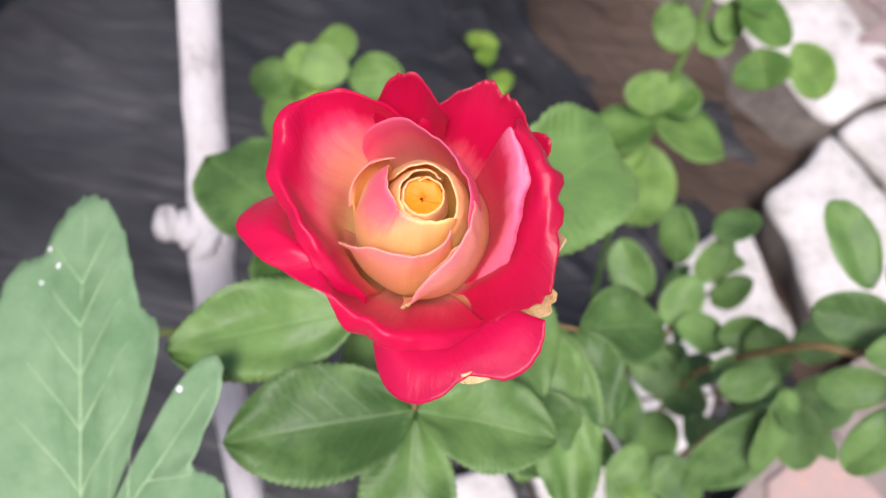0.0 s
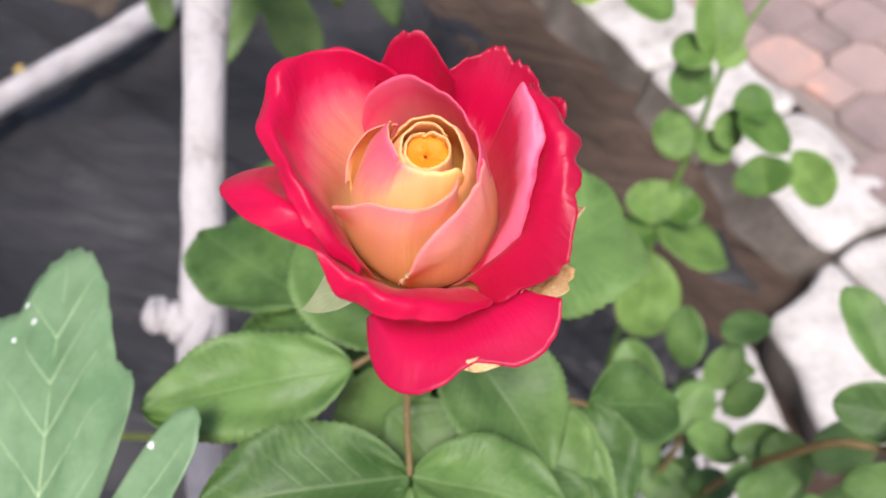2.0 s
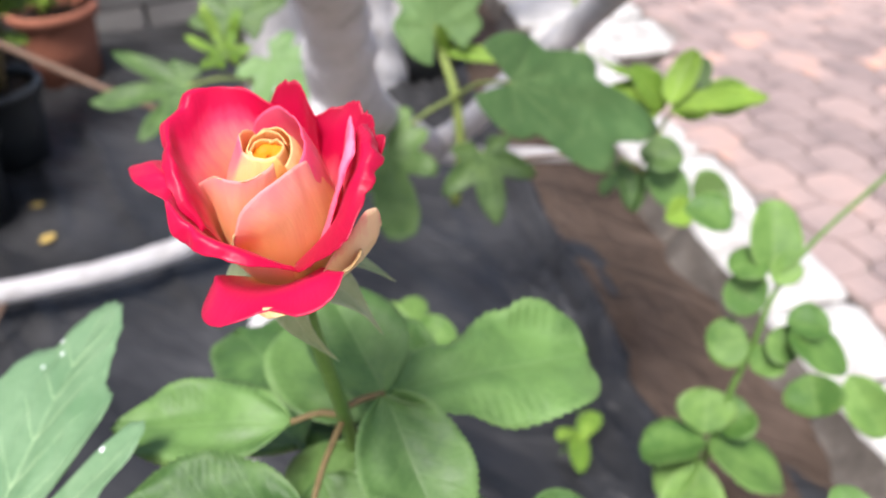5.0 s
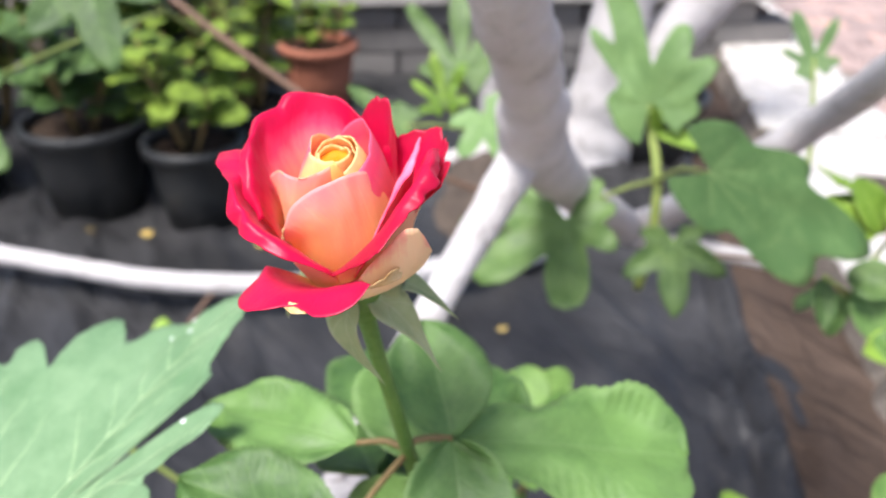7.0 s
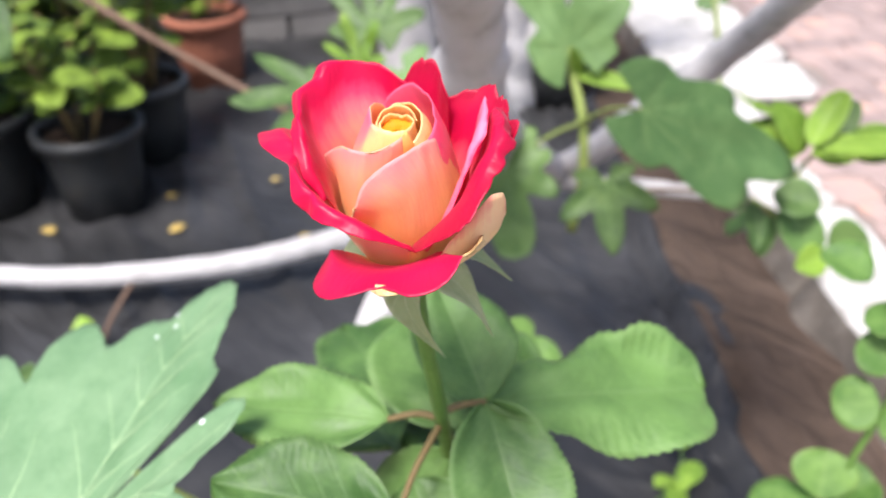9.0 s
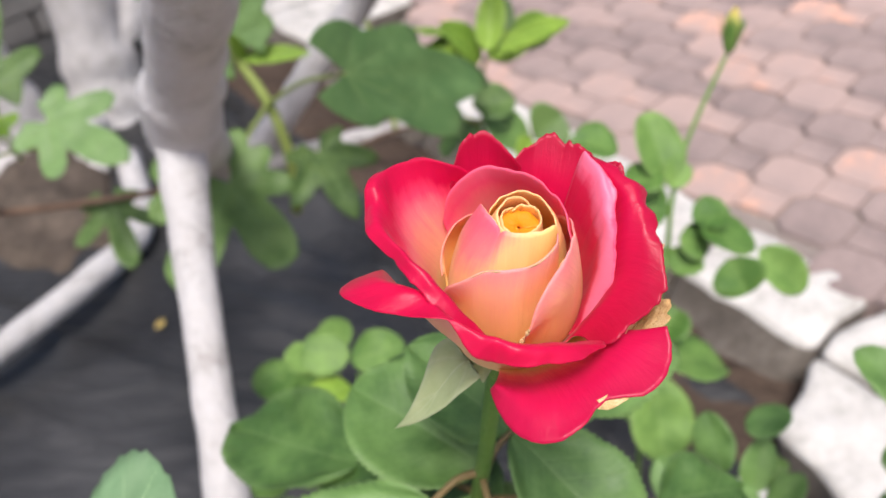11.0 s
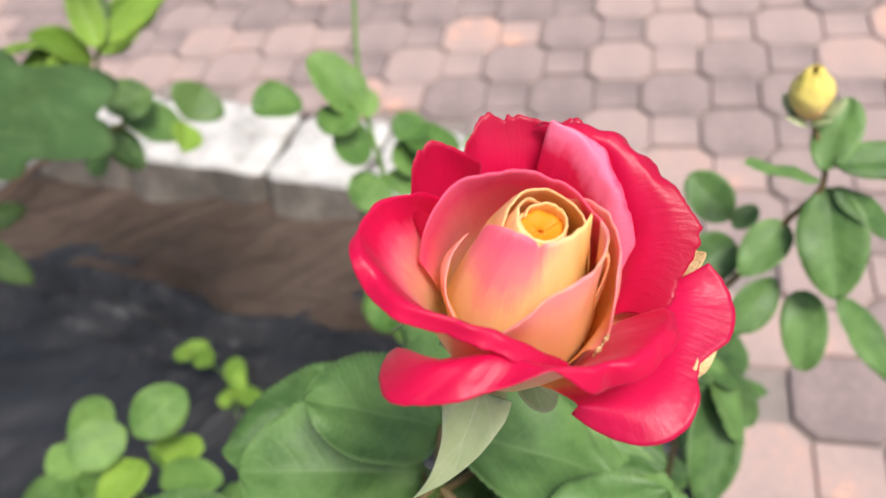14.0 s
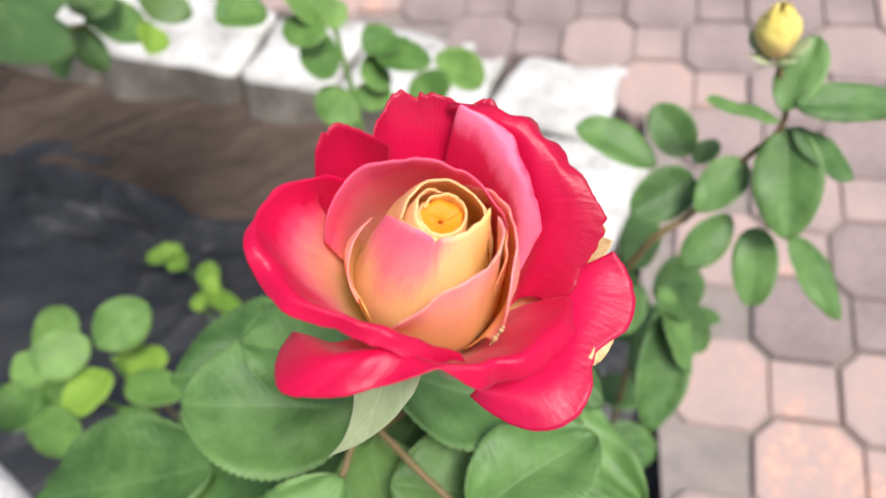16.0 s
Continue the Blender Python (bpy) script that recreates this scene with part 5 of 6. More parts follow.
def shoot_stem(parent, path, mat, w):
    limb("stem", [(*p, w * (1.4 - 0.8 * i / max(1, len(path) - 1))) for i, p in enumerate(path)], mat, parent, 48, 8, 0.1)


def leaflet(parent, base, tip, width, seed, mats=None):
    rg = random.Random(seed)
    nn = unit((rg.uniform(-0.6, 0.7), rg.uniform(-0.9, 0.1), 1))
    base, tip = V(base), V(tip)
    tip = base + (tip - base) * 1.1
    return leaf("leaflet", base, tip, nn, width * 1.02, parent, list(mats or ROSELEAF), n=22, m=9, teeth=11, bite=0.05, fold=rg.uniform(0.05, 0.4), droop=rg.uniform(-0.02, 0.16), seed=seed * 0.37, peak=rg.uniform(0.38, 0.48), sharp=rg.uniform(0.52, 0.75), wave=0.05, ribs=6, )


ys = thing("rose_shoot", (0.160, 0.220, 0.000), "rose shoot with a yellow bud beginning to open", "rose shoot")
shoot_stem(ys, [(0.160, 0.220, 0.000), (0.150, 0.210, 0.280), (0.150, 0.200, 0.500), (0.174, 0.155, 0.696), (0.204, 0.146, 0.730), (0.234, 0.142, 0.767), (0.249, 0.135, 0.798), (0.255, 0.158, 0.828)], M_TWIG, 0.0024)
leaflet(ys, (0.244, 0.134, 0.802), (0.215, 0.158, 0.812), 0.016, 84)
leaflet(ys, (0.244, 0.134, 0.809), (0.275, 0.151, 0.830), 0.025, 96)
leaflet(ys, (0.249, 0.131, 0.814), (0.303, 0.105, 0.809), 0.022, 26)
leaflet(ys, (0.252, 0.134, 0.792), (0.229, 0.094, 0.755), 0.037, 21)
leaflet(ys, (0.252, 0.130, 0.795), (0.269, 0.098, 0.775), 0.019, 40)
leaflet(ys, (0.234, 0.142, 0.767), (0.200, 0.135, 0.753), 0.025, 64)
leaflet(ys, (0.221, 0.130, 0.735), (0.186, 0.122, 0.719), 0.025, 56)
leaflet(ys, (0.229, 0.116, 0.733), (0.210, 0.086, 0.705), 0.026, 13)
leaflet(ys, (0.246, 0.102, 0.727), (0.253, 0.058, 0.695), 0.025, 83)
leaflet(ys, (0.199, 0.179, 0.747), (0.171, 0.216, 0.768), 0.028, 34)
leaflet(ys, (0.221, 0.174, 0.749), (0.214, 0.202, 0.769), 0.027, 1)
leaflet(ys, (0.221, 0.170, 0.746), (0.239, 0.171, 0.752), 0.014, 16)
leaflet(ys, (0.218, 0.163, 0.740), (0.177, 0.166, 0.731), 0.032, 28)
leaflet(ys, (0.185, 0.142, 0.664), (0.182, 0.098, 0.629), 0.028, 93)
leaflet(ys, (0.193, 0.133, 0.646), (0.146, 0.085, 0.597), 0.037, 33)
leaflet(ys, (0.180, 0.142, 0.662), (0.195, 0.120, 0.650), 0.020, 0)
leaflet(ys, (0.179, 0.152, 0.657), (0.150, 0.140, 0.640), 0.024, 84)
flower_bud(ys, (0.255, 0.158, 0.827), (-0.12, 0.02, 1), 0.030, 0.0132, [M_YBUD, M_YBUD], 2, 0.35, 0.45)
ls = thing("rose_shoot", (0.170, 0.160, 0.000), "leafy rose shoot over the kerb stones", "rose shoot")
shoot_stem(ls, [(0.170, 0.170, 0.000), (0.165, 0.160, 0.300), (0.170, 0.150, 0.500), (0.201, 0.170, 0.593)], M_TWIG, 0.0026)
leaflet(ls, (0.198, 0.166, 0.603), (0.148, 0.165, 0.612), 0.036, 27)
leaflet(ls, (0.200, 0.166, 0.591), (0.168, 0.102, 0.565), 0.047, 29)
leaflet(ls, (0.206, 0.167, 0.591), (0.227, 0.126, 0.566), 0.037, 51)
leaflet(ls, (0.208, 0.173, 0.593), (0.253, 0.174, 0.586), 0.041, 65)
leaflet(ls, (0.202, 0.183, 0.588), (0.176, 0.206, 0.605), 0.033, 57)
leaflet(ls, (0.200, 0.196, 0.607), (0.244, 0.229, 0.615), 0.035, 77)
leaflet(ls, (0.213, 0.165, 0.577), (0.252, 0.145, 0.559), 0.023, 84)
leaflet(ls, (0.173, 0.156, 0.591), (0.164, 0.155, 0.593), 0.017, 1)
ds = thing("rose_shoot", (0.090, 0.240, 0.000), "dense rose shoot with many small leaves", "rose shoot")
shoot_stem(ds, [(0.060, 0.240, 0.000), (0.070, 0.230, 0.250), (0.118, 0.218, 0.497), (0.115, 0.244, 0.579)], M_TWIG, 0.003)
leaflet(ds, (0.110, 0.254, 0.591), (0.099, 0.284, 0.622), 0.032, 43)
leaflet(ds, (0.135, 0.263, 0.557), (0.148, 0.287, 0.587), 0.029, 24)
leaflet(ds, (0.130, 0.278, 0.611), (0.162, 0.302, 0.611), 0.027, 66)
leaflet(ds, (0.114, 0.214, 0.561), (0.128, 0.249, 0.582), 0.032, 63)
leaflet(ds, (0.147, 0.245, 0.557), (0.169, 0.260, 0.581), 0.026, 66)
leaflet(ds, (0.119, 0.209, 0.576), (0.162, 0.210, 0.565), 0.031, 19)
leaflet(ds, (0.152, 0.205, 0.580), (0.184, 0.218, 0.588), 0.027, 7)
leaflet(ds, (0.090, 0.216, 0.594), (0.062, 0.245, 0.615), 0.034, 87)
leaflet(ds, (0.114, 0.222, 0.485), (0.066, 0.235, 0.509), 0.039, 42)
leaflet(ds, (0.100, 0.224, 0.481), (0.141, 0.195, 0.472), 0.039, 3)
leaflet(ds, (0.130, 0.204, 0.470), (0.174, 0.189, 0.453), 0.036, 58)
leaflet(ds, (0.144, 0.184, 0.443), (0.128, 0.121, 0.434), 0.047, 8)
leaflet(ds, (0.144, 0.142, 0.443), (0.184, 0.112, 0.427), 0.040, 58)
leaflet(ds, (0.092, 0.185, 0.490), (0.108, 0.138, 0.486), 0.036, 57)
leaflet(ds, (0.137, 0.146, 0.434), (0.122, 0.093, 0.411), 0.043, 82)
leaflet(ds, (0.137, 0.199, 0.506), (0.174, 0.215, 0.501), 0.028, 24)
leaflet(ds, (0.155, 0.171, 0.484), (0.187, 0.148, 0.474), 0.031, 34)
rg = random.Random(31)
for k in range(15):
    p = V((rg.uniform(0.04, 0.15), rg.uniform(0.10, 0.30), rg.uniform(0.34, 0.55)))
    a = rg.uniform(0, 6.28)
    leaflet(ds, p, p + V((math.cos(a), math.sin(a), rg.uniform(-0.3, 0.4))) * rg.uniform(0.03, 0.045), rg.uniform(0.02, 0.028), 400 + k, LIGHT if k % 3 == 0 else None)
for k in range(9):
    a = rg.uniform(0, 6.28)
    top = V((0.13 + 0.08 * math.cos(a), 0.20 + 0.09 * math.sin(a), rg.uniform(0.42, 0.55)))
    limb("twig", [(0.07, 0.23, 0.25, 0.0022), (*((top + V((0.08, 0.22, 0.3))) / 2), 0.0018), (*top, 0.0011)], M_TWIG, ds, 12, 6, 0.1)
ms = thing("rose_shoot", (0.070, 0.460, 0.000), "slender rose shoot with a closed green bud", "rose shoot")
shoot_stem(ms, [(0.070, 0.460, 0.000), (0.060, 0.440, 0.300), (0.073, 0.453, 0.551), (0.083, 0.475, 0.631), (0.088, 0.496, 0.683), (0.106, 0.547, 0.715), (0.142, 0.621, 0.750), (0.148, 0.630, 0.757)], M_STEM, 0.0026)
flower_bud(ms, (0.148, 0.630, 0.757), (0.12, 0.30, 0.95), 0.040, 0.0085, [M_GBUD, M_GBUD], 1, 0.9, mat=M_STEM)
leaflet(ms, (0.083, 0.496, 0.700), (0.065, 0.531, 0.745), 0.044, 86, LIGHT)
leaflet(ms, (0.076, 0.501, 0.708), (0.049, 0.485, 0.702), 0.043, 83, LIGHT)
leaflet(ms, (0.038, 0.505, 0.727), (0.001, 0.505, 0.742), 0.046, 20, LIGHT)
leaflet(ms, (0.087, 0.491, 0.693), (0.092, 0.508, 0.710), 0.028, 15, LIGHT)
leaflet(ms, (0.083, 0.484, 0.671), (0.051, 0.484, 0.684), 0.043, 7, LIGHT)
leaflet(ms, (0.110, 0.462, 0.668), (0.159, 0.464, 0.651), 0.042, 64, LIGHT)
leaflet(ms, (0.104, 0.475, 0.669), (0.136, 0.486, 0.668), 0.037, 61, LIGHT)
leaflet(ms, (0.135, 0.449, 0.644), (0.150, 0.432, 0.619), 0.048, 21, LIGHT)
leaflet(ms, (0.163, 0.461, 0.645), (0.201, 0.444, 0.611), 0.037, 88, LIGHT)
leaflet(ms, (0.079, 0.469, 0.642), (0.051, 0.453, 0.635), 0.044, 22, LIGHT)
leaflet(ms, (0.089, 0.454, 0.622), (0.106, 0.471, 0.633), 0.037, 39, LIGHT)
leaflet(ms, (0.093, 0.469, 0.652), (0.119, 0.471, 0.643), 0.037, 66, LIGHT)
leaflet(ms, (0.069, 0.429, 0.542), (0.023, 0.399, 0.528), 0.060, 1, LIGHT)
leaflet(ms, (0.069, 0.437, 0.535), (0.139, 0.444, 0.515), 0.071, 8, LIGHT)
leaflet(ms, (0.065, 0.432, 0.546), (0.056, 0.456, 0.576), 0.053, 10, LIGHT)
leaflet(ms, (0.070, 0.415, 0.526), (0.079, 0.364, 0.468), 0.062, 17, LIGHT)
leaflet(ms, (0.075, 0.446, 0.543), (0.095, 0.468, 0.559), 0.047, 44, LIGHT)
leaflet(ms, (0.063, 0.427, 0.527), (0.045, 0.390, 0.494), 0.047, 21, LIGHT)
lo = thing("rose_shoot", (-0.200, 0.320, 0.000), "low leafy rose shoot over the weed cloth", "rose shoot")
shoot_stem(lo, [(-0.200, 0.320, 0.000), (-0.210, 0.325, 0.300), (-0.200, 0.322, 0.500), (-0.190, 0.322, 0.622)], M_STEM, 0.0022)
shoot_stem(lo, [(-0.200, 0.322, 0.480), (-0.225, 0.335, 0.550), (-0.255, 0.340, 0.592)], M_STEM, 0.0014)
shoot_stem(lo, [(-0.201, 0.322, 0.520), (-0.180, 0.300, 0.565), (-0.165, 0.270, 0.585)], M_TWIG, 0.0014)
leaflet(lo, (-0.196, 0.329, 0.634), (-0.152, 0.338, 0.642), 0.040, 310, LIGHT)
leaflet(lo, (-0.203, 0.346, 0.622), (-0.242, 0.340, 0.630), 0.040, 311, LIGHT)
leaflet(lo, (-0.200, 0.345, 0.585), (-0.161, 0.320, 0.593), 0.026, 312, YOUNG)
leaflet(lo, (-0.203, 0.329, 0.600), (-0.234, 0.303, 0.608), 0.036, 313, YOUNG)
leaflet(lo, (-0.263, 0.354, 0.590), (-0.291, 0.327, 0.598), 0.042, 314, LIGHT)
leaflet(lo, (-0.220, 0.371, 0.600), (-0.246, 0.398, 0.608), 0.042, 315, LIGHT)
leaflet(lo, (-0.272, 0.317, 0.600), (-0.234, 0.275, 0.608), 0.036, 316, LIGHT)
leaflet(lo, (-0.252, 0.353, 0.590), (-0.272, 0.379, 0.598), 0.030, 317, LIGHT)
leaflet(lo, (-0.243, 0.360, 0.575), (-0.262, 0.323, 0.583), 0.032, 318, LIGHT)
leaflet(lo, (-0.196, 0.316, 0.590), (-0.156, 0.282, 0.598), 0.030, 319, LIGHT)
leaflet(lo, (-0.183, 0.273, 0.570), (-0.212, 0.297, 0.578), 0.026, 320, LIGHT)
rg = random.Random(57)
for k in range(10):
    p = V((rg.uniform(-0.30, -0.15), rg.uniform(0.24, 0.36), rg.uniform(0.46, 0.55)))
    a = rg.uniform(0, 6.28)
    leaflet(lo, p, p + V((math.cos(a), math.sin(a), rg.uniform(-0.2, 0.3))) * rg.uniform(0.03, 0.04), rg.uniform(0.024, 0.032), 500 + k, LIGHT)
sd = thing("rose_seedling", (-0.200, 0.860, 0.000), "tiny bright green seedling on the weed cloth", "rose shoot")
shoot_stem(sd, [(-0.209, 0.783, 0.000), (-0.191, 0.816, 0.050), (-0.219, 0.881, 0.090)], M_STEM, 0.0012)
leaflet(sd, (-0.194, 0.815, 0.045), (-0.167, 0.813, 0.050), 0.036, 355, YOUNG)
leaflet(sd, (-0.195, 0.819, 0.040), (-0.154, 0.744, 0.045), 0.036, 380, YOUNG)
leaflet(sd, (-0.195, 0.819, 0.040), (-0.212, 0.786, 0.045), 0.036, 335, YOUNG)
leaflet(sd, (-0.193, 0.811, 0.050), (-0.168, 0.854, 0.055), 0.036, 345, YOUNG)
leaflet(sd, (-0.221, 0.882, 0.085), (-0.211, 0.900, 0.090), 0.036, 275, YOUNG)
leaflet(sd, (-0.222, 0.886, 0.080), (-0.255, 0.898, 0.085), 0.036, 250, YOUNG)
leaflet(sd, (-0.222, 0.886, 0.080), (-0.206, 0.845, 0.085), 0.036, 290, YOUNG)
leaflet(fig, (-0.114, 0.809, 0.688), (-0.106, 0.858, 0.739), 0.037, 29, YOUNG)
leaflet(fig, (-0.108, 0.813, 0.687), (-0.016, 0.888, 0.695), 0.032, 46, YOUNG)
leaflet(fig, (-0.114, 0.833, 0.681), (-0.061, 0.882, 0.692), 0.027, 53, YOUNG)
leaflet(fig, (-0.137, 0.858, 0.677), (-0.218, 0.834, 0.721), 0.028, 40, YOUNG)
leaflet(fig, (-0.141, 0.850, 0.671), (-0.172, 0.845, 0.693), 0.033, 37, YOUNG)
leaflet(fig, (-0.111, 0.806, 0.682), (-0.066, 0.838, 0.681), 0.026, 64, YOUNG)
leaflet(fig, (-0.127, 0.851, 0.679), (-0.164, 0.852, 0.712), 0.025, 71, YOUNG)
leaflet(fig, (-0.168, 0.857, 0.686), (-0.200, 0.825, 0.677), 0.028, 28, YOUNG)
leaflet(fig, (-0.126, 0.805, 0.605), (-0.078, 0.800, 0.556), 0.051, 86)
leaflet(fig, (-0.168, 0.823, 0.574), (-0.183, 0.791, 0.549), 0.042, 43)
leaflet(fig, (-0.144, 0.819, 0.584), (-0.139, 0.786, 0.540), 0.038, 80)


# ---- pots, wall, litter ----
def pot(name, at, rim, height, mat, label, lip=0.012, foot=0.78):
    ob = thing(name, at, label, "flower pot")
    seg = 48
    prof = [(foot * rim, 0.0), (foot * rim + (rim - foot * rim) * 0.5, height * 0.5), (rim * 0.97, height * 0.86), (rim * 0.98, height * 0.87), (rim + lip, height * 0.875), (rim + lip, height * 0.985), (rim + lip * 0.6, height), (rim - 0.004, height), (rim - 0.007, height * 0.97), (rim * 0.95, height * 0.80)]
    v, f = [], []
    for r, z in prof:
        for k in range(seg):
            a = 2 * math.pi * k / seg
            v.append((at[0] + r * math.cos(a), at[1] + r * math.sin(a), at[2] + z))
    for i in range(len(prof) - 1):
        for k in range(seg):
            f.append((i * seg + k, i * seg + (k + 1) % seg, (i + 1) * seg + (k + 1) % seg, (i + 1) * seg + k))
    f.append(tuple(range(seg))[::-1])
    put("body", mesh_of("body", v, f, [mat]), ob)
    v, f = [(at[0], at[1], at[2] + height * 0.87)], []
    for ring in range(1, 7):
        for k in range(seg):
            a, r = 2 * math.pi * k / seg, rim * 0.955 * ring / 6
            x, y = at[0] + r * math.cos(a), at[1] + r * math.sin(a)
            v.append((x, y, at[2] + height * 0.86 + 0.012 * noise.noise(Vector((x * 25, y * 25, 1)))))
    f += [(0, 1 + k, 1 + (k + 1) % seg) for k in range(seg)]
    for ring in range(5):
        for k in range(seg):
            f.append((1 + ring * seg + k, 1 + (ring + 1) * seg + k, 1 + (ring + 1) * seg + (k + 1) % seg, 1 + ring * seg + (k + 1) % seg))
    put("soil", mesh_of("soil", v, f, [M_SOIL]), ob)
    return ob


def potted_plant(at, z, spread, height, count, size, mats, label, seed, shape=0.75, lobed=False):
    """A leafy plant: stems from the soil, each carrying its leaves."""
    ob = thing("potted_plant", (at[0], at[1], z), label, "potted plant")
    rg = random.Random(seed)
    for k in range(max(3, count // 6)):
        a = rg.uniform(0, 6.28)
        top = V((at[0] + math.cos(a) * spread * rg.uniform(0.2, 1), at[1] + math.sin(a) * spread * rg.uniform(0.2, 1), z + height * rg.uniform(0.55, 1.0)))
        foot = V((at[0] + math.cos(a) * 0.03, at[1] + math.sin(a) * 0.03, z - 0.01))
        bend = (foot + top) / 2 + V((rg.uniform(-0.03, 0.03), rg.uniform(-0.03, 0.03), 0.03))
        limb("stem", [(*foot, 0.006), (*bend, 0.005), (*top, 0.003)], M_TWIG, ob, 10, 6)
        for q in range(9):
            s = rg.uniform(0.3, 1.0)
            p = foot * (1 - s) ** 2 + bend * 2 * s * (1 - s) + top * s * s
            b = rg.uniform(0, 6.28)
            way = unit((math.cos(b), math.sin(b), rg.uniform(-0.2, 0.5)))
            ln = size * rg.uniform(0.45, 1.05)
            if lobed:
                put("leaf", fig_leaf_data(p + way * ln * 0.4, p + way * ln * 1.2, unit((rg.uniform(0, 0.8), rg.uniform(-0.6, 0.2), 1)), ROUND, [mats[0], mats[1], mats[0]], rings=5, spokes=40, seed=k + q, nick=0.14), ob)
            else:
                leaf("leaf", p, p + way * ln, (rg.uniform(-0.4, 0.6), rg.uniform(-0.6, 0.3), 1), ln * shape, ob, mats, n=9, m=5, fold=0.15, droop=0.15, seed=k * 3 + q, peak=0.45, sharp=0.6)
    return ob


pot("plastic_pot", (-2.14, 0.52, 0.0), 0.165, 0.27, M_POTB, "black plastic nursery pot on the weed cloth")
pot("plastic_pot", (-1.86, 0.72, 0.0), 0.13, 0.25, M_POTB, "black plastic nursery pot on the weed cloth")
pot("plastic_pot", (-2.45, 0.22, 0.0), 0.15, 0.26, M_POTB, "black plastic nursery pot on the weed cloth")
pot("plastic_pot", (-2.05, 1.0, 0.0), 0.12, 0.24, M_POTB, "black plastic nursery pot on the weed cloth")
pot("clay_pot", (-2.42, 1.48, 0.0), 0.135, 0.26, M_CLAY, "terracotta pot standing before the block wall", 0.014)
pot("plastic_pot", (-1.32, 2.12, 0.0), 0.14, 0.24, M_POTB, "black plastic bucket behind the fig tree")
pot("plastic_pot", (-2.62, 0.80, 0.0), 0.15, 0.27, M_POTB, "black plastic nursery pot on the weed cloth")
potted_plant((-2.14, 0.52), 0.24, 0.17, 0.34, 42, 0.14, [M_FIG, M_LEAFB], "geranium with rounded scalloped leaves", 1, lobed=True)
potted_plant((-1.86, 0.72), 0.22, 0.16, 0.36, 42, 0.11, [M_LEAFM, M_LEAFB], "leafy light green potted herb", 2)
potted_plant((-2.45, 0.22), 0.23, 0.24, 0.55, 72, 0.12, [M_LEAFM, M_LEAFB], "bushy light green potted plant", 3)
potted_plant((-2.05, 1.0), 0.21, 0.20, 0.50, 84, 0.09, [M_LEAFM, M_LEAFB], "bushy potted plant with small leaves", 4)
potted_plant((-2.62, 0.80), 0.24, 0.28, 0.62, 96, 0.11, [M_LEAFM, M_LEAFB], "tall bushy potted plant", 6)
potted_plant((-2.42, 1.48), 0.22, 0.12, 0.24, 42, 0.07, [M_LEAFM, M_LEAFB], "small leafy plant in the terracotta pot", 5)


for at, hh, n, sz, sd in (((-2.95, 0.45), 0.85, 120, 0.12, 21), ((-3.0, 1.0), 0.9, 120, 0.12, 22), ((-2.75, 1.25), 0.72, 96, 0.10, 23), ((-2.3, 0.75), 0.5, 84, 0.09, 24)):
    potted_plant(at, 0.0, 0.30, hh, n, sz, [M_LEAFM, M_LEAFB], "bushy dark green plant growing before the wall", sd)


def crate(at, turn):
    """A small slatted box with folded pink and blue cloths in it."""
    ob = thing("wooden_box", at, "small wooden box holding pink and blue cloths", "box")
    rot = Matrix.Rotation(turn, 4, "Z")
    for nm, mat, c, s in [("slat", M_BROWN, (0, y, z), (0.34, 0.012, 0.05)) for y in (-0.11, 0.11) for z in (0.03, 0.09)] + [("slat", M_BROWN, (x, 0, z), (0.012, 0.22, 0.05)) for x in (-0.165, 0.165) for z in (0.03, 0.09)] + [("bottom", M_BROWN, (0, 0, 0.008), (0.33, 0.21, 0.01))]:
        bm = bmesh.new()
        bmesh.ops.create_cube(bm, size=1.0)
        bmesh.ops.scale(bm, vec=s, verts=bm.verts)
        bmesh.ops.bevel(bm, geom=bm.edges[:], offset=0.003, segments=2, affect="EDGES")
        bmesh.ops.translate(bm, vec=c, verts=bm.verts)
        bmesh.ops.transform(bm, matrix=Matrix.Translation(at) @ rot, verts=bm.verts)
        me = bpy.data.meshes.new(nm)
        bm.to_mesh(me)
        bm.free()
        me.materials.append(mat)
        put(nm, me, ob)
    for nm, mat, cx, cy, r in (("pink_cloth", M_PINKW, -0.06, -0.02, 0.085), ("pink_cloth", M_PINKW, 0.05, 0.03, 0.07), ("blue_cloth", M_BLUE, 0.08, -0.04, 0.06)):
        bm = bmesh.new()
        bmesh.ops.create_icosphere(bm, subdivisions=3, radius=r)
        for q in bm.verts:
            q.co *= 1 + 0.35 * noise.noise(q.co * 22 + Vector((cx * 50, 0, 0)))
            q.co.z = q.co.z * 0.7 + 0.09
            q.co.x += cx
            q.co.y += cy
        bmesh.ops.transform(bm, matrix=Matrix.Translation(at) @ rot, verts=bm.verts)
        me = bpy.data.meshes.new(nm)
        bm.to_mesh(me)
        bm.free()
        me.materials.append(mat)
        put(nm, me, ob)


crate((-1.95, 3.45, 0.1), 0.9)

wall = thing("wall_north", (-2.6, 2.1, 0.0), "low wall of grey concrete blocks behind the pots", "wall", kind="structure")
WA, WB = V((-3.4, 0.6)), V((-2.2, 2.5))
WD = unit(WB - WA)
WN = V((-WD[1], WD[0]))


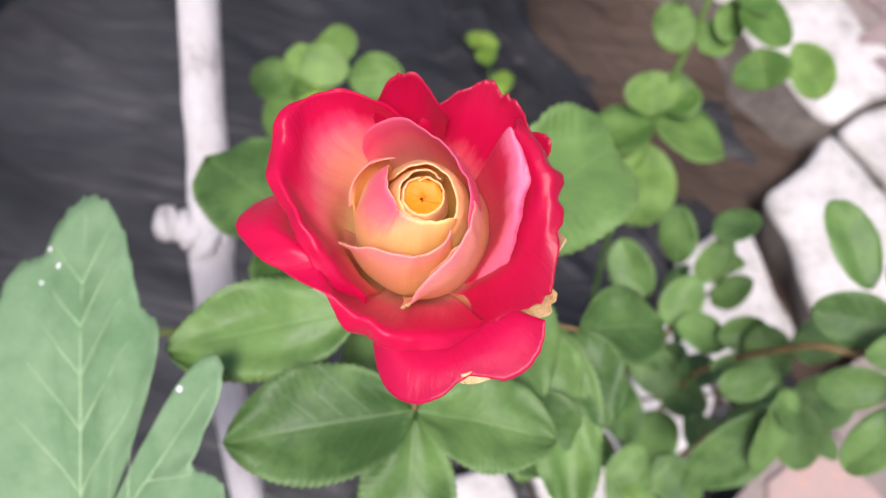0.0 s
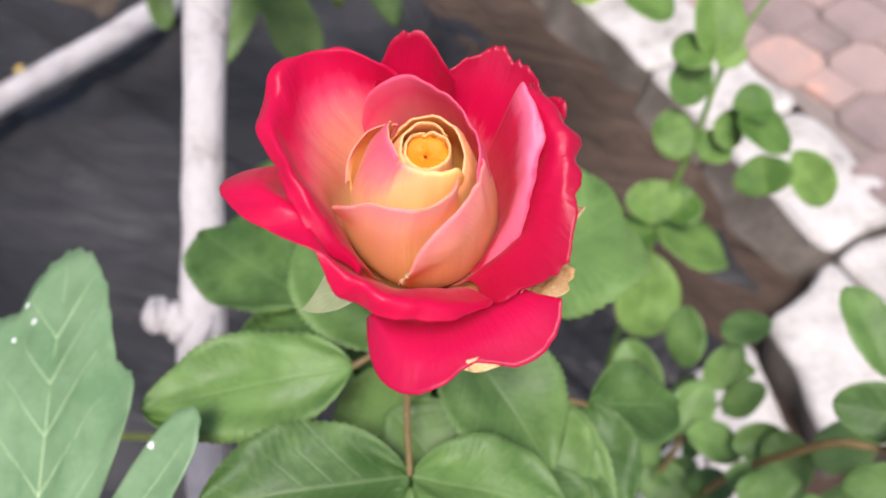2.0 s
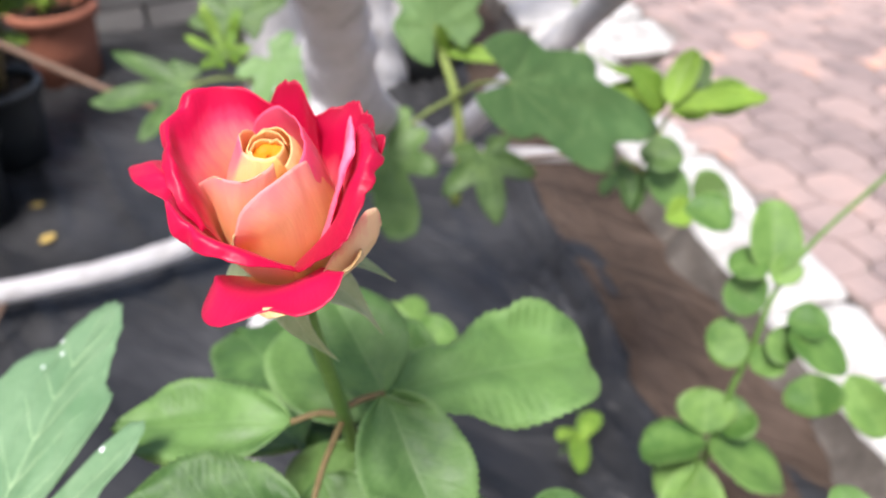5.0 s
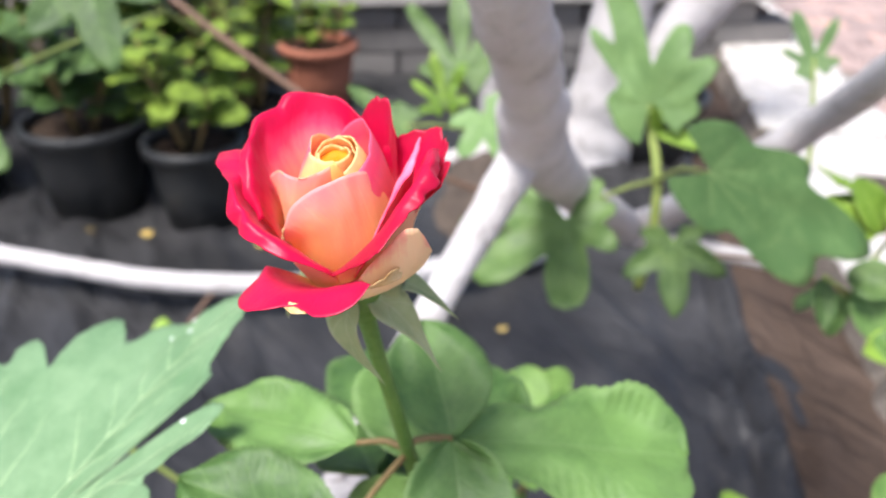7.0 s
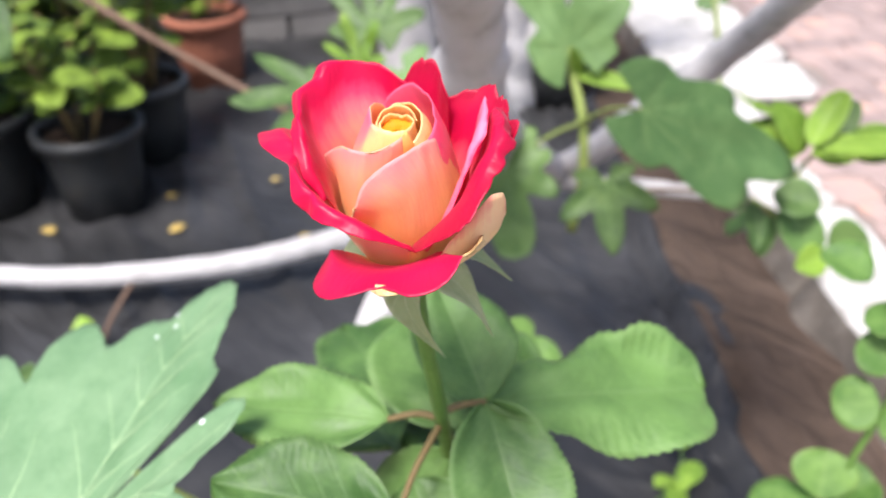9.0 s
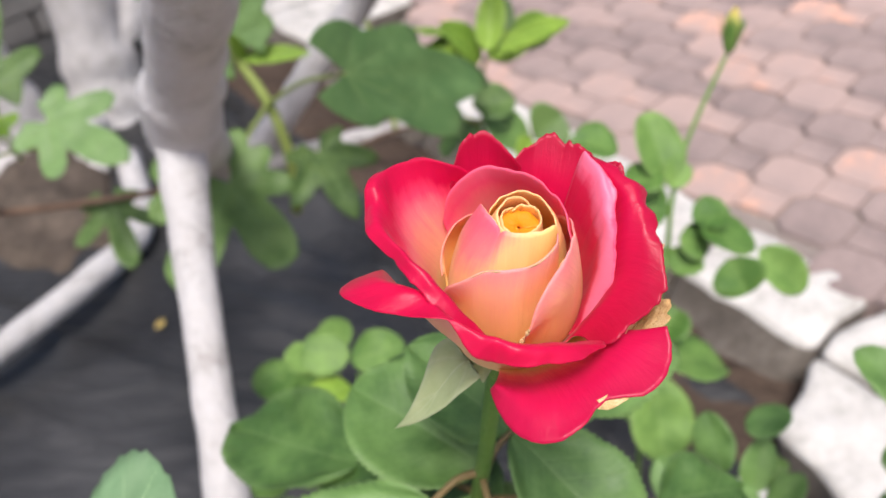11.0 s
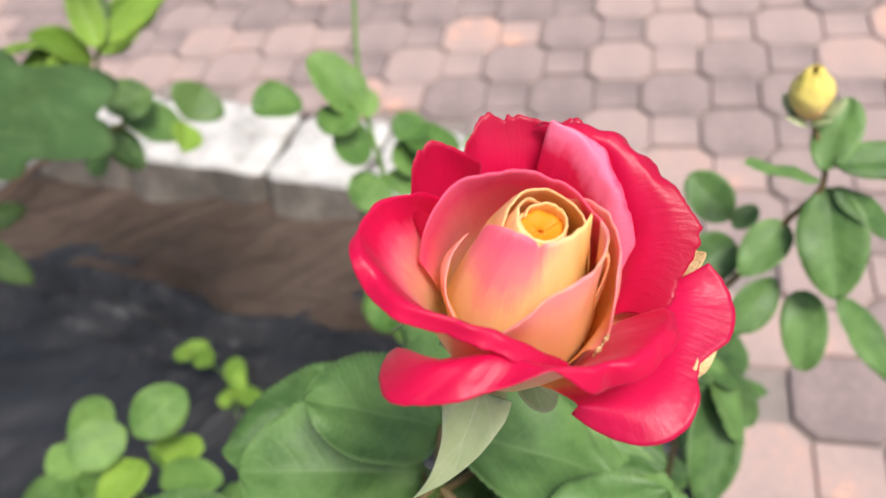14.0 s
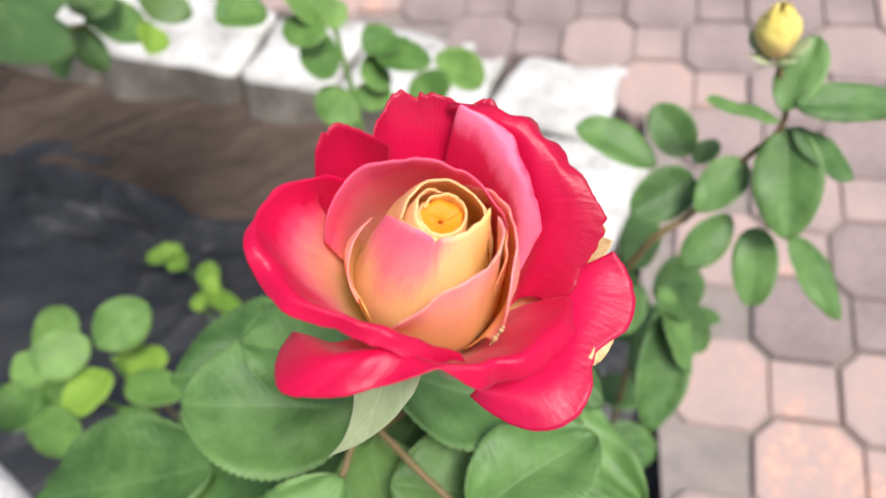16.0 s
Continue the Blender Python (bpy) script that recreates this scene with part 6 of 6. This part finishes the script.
def block_mesh(lx, ly, lz, bev=0.006):
    bm = bmesh.new()
    bmesh.ops.create_cube(bm, size=1.0)
    bmesh.ops.scale(bm, vec=(lx, ly, lz), verts=bm.verts)
    bmesh.ops.bevel(bm, geom=bm.edges[:], offset=bev, segments=2, affect="EDGES")
    me = bpy.data.meshes.new("block")
    bm.to_mesh(me)
    bm.free()
    return me


BLK, CAP = block_mesh(0.385, 0.19, 0.095), block_mesh(0.395, 0.30, 0.055, 0.01)
BLK.materials.append(M_BLOCK)
CAP.materials.append(M_PALE)
for row in range(4):
    me, z = (CAP, 0.335) if row == 3 else (BLK, 0.05 + row * 0.1)
    for k in range(-6, 8):
        p = WA + WD * (0.2 + 0.4 * k + (0.2 if row % 2 else 0)) + WN * 0.1
        ob = new("block", me)
        ob.matrix_world = Matrix.Translation((p[0], p[1], z)) @ Matrix.Rotation(math.atan2(WD[1], WD[0]), 4, "Z")
        ob.parent = wall
        ob.matrix_parent_inverse = Matrix.Translation(-wall.location)

rg = random.Random(8)
for x, y, r in ((-1.587, 0.762, 0.022), (-1.837, 0.539, 0.026), (-1.75, 0.85, 0.018), (-1.95, 0.42, 0.016), (-1.6, 1.1, 0.016), (-1.3, 0.95, 0.014), (-2.0, 0.8, 0.02), (-0.9, 1.0, 0.014)):
    a = rg.uniform(0, 6.28)
    d = V((math.cos(a), math.sin(a), 0)) * r
    ob = leaf("fallen_leaf", V((x, y, 0.014)) - d, V((x, y, 0.014)) + d, (0.1, 0.1, 1), r * 1.3, None, [M_DEADL, M_DEADL], n=9, m=5, fold=0.3, droop=-0.1, seed=x)
    tagged(ob, "small withered yellow leaf on the black cloth", "fallen leaf", "fallen leaves")
rg = random.Random(9)

# ---- pavers, last ----
PD = V((0.79, -0.61))
PE = V((0.61, 0.79))
P0 = V((0.412, 0.245))


def paver_mesh():
    """An eight-sided paver with its square tail, a shallow false joint between."""
    o, c, q = 0.0668, 0.027, 0.0405
    big = [(-o, -o + c), (-o + c, -o), (o - c, -o), (o, -o + c), (o, o - c), (o - c, o), (-o + c, o), (-o, o - c)]
    small = [(0.0675, -q), (0.1545, -q), (0.1545, q), (0.0675, q)]
    v, f = [], []
    for ring in (big, small):
        n, k0 = len(ring), len(v)
        cx = sum(p[0] for p in ring) / n
        for s, z in ((1.0, 0.03), (1.0, 0.094), (0.955, 0.1)):
            v += [(cx + (x - cx) * s, y * s, z) for x, y in ring]
        for i in range(2):
            f += [(k0 + i * n + k, k0 + i * n + (k + 1) % n, k0 + (i + 1) * n + (k + 1) % n, k0 + (i + 1) * n + k) for k in range(n)]
        f.append(tuple(k0 + 2 * n + k for k in range(n)))
    return v, f


pv, pf = paver_mesh()
PME = mesh_of("paver", pv, pf, [M_PAVER], smooth=False)
spots = []
for i in range(-60, 60):
    for j in range(-60, 60):
        p = P0 + PD * (0.225 * i + (0.1125 if j % 2 else 0)) + PE * 0.1125 * j
        tail = p + PD * 0.1
        if outside(*p) and outside(*tail) and np.hypot(p[0] + 0.2, p[1] - 1.6) < 4.6:
            spots.append((math.hypot(p[0] - 0.35, p[1] - 0.75), p))
spots.sort(key=lambda e: e[0])
ang = math.atan2(PD[1], PD[0])
for k, (_, p) in enumerate(spots[:300]):
    ob = new("paver", PME)
    ob.matrix_world = Matrix.Translation((p[0], p[1], rg.uniform(-0.002, 0.002))) @ Matrix.Rotation(ang, 4, "Z") @ Euler((rg.uniform(-0.012, 0.012), rg.uniform(-0.012, 0.012), 0)).to_matrix().to_4x4()
    ob.parent = pavement
vv, ff = [], []
ca, sa = math.cos(ang), math.sin(ang)
for _, p in spots[300:]:
    k0, dz = len(vv), rg.uniform(-0.002, 0.002)
    vv += [(p[0] + x * ca - y * sa, p[1] + x * sa + y * ca, z + dz) for x, y, z in pv]
    ff += [tuple(k0 + q for q in face) for face in pf]
tagged(put("paver_field", mesh_of("paver_field", vv, ff, [M_PAVERF], smooth=False), pavement), kind="stuff")
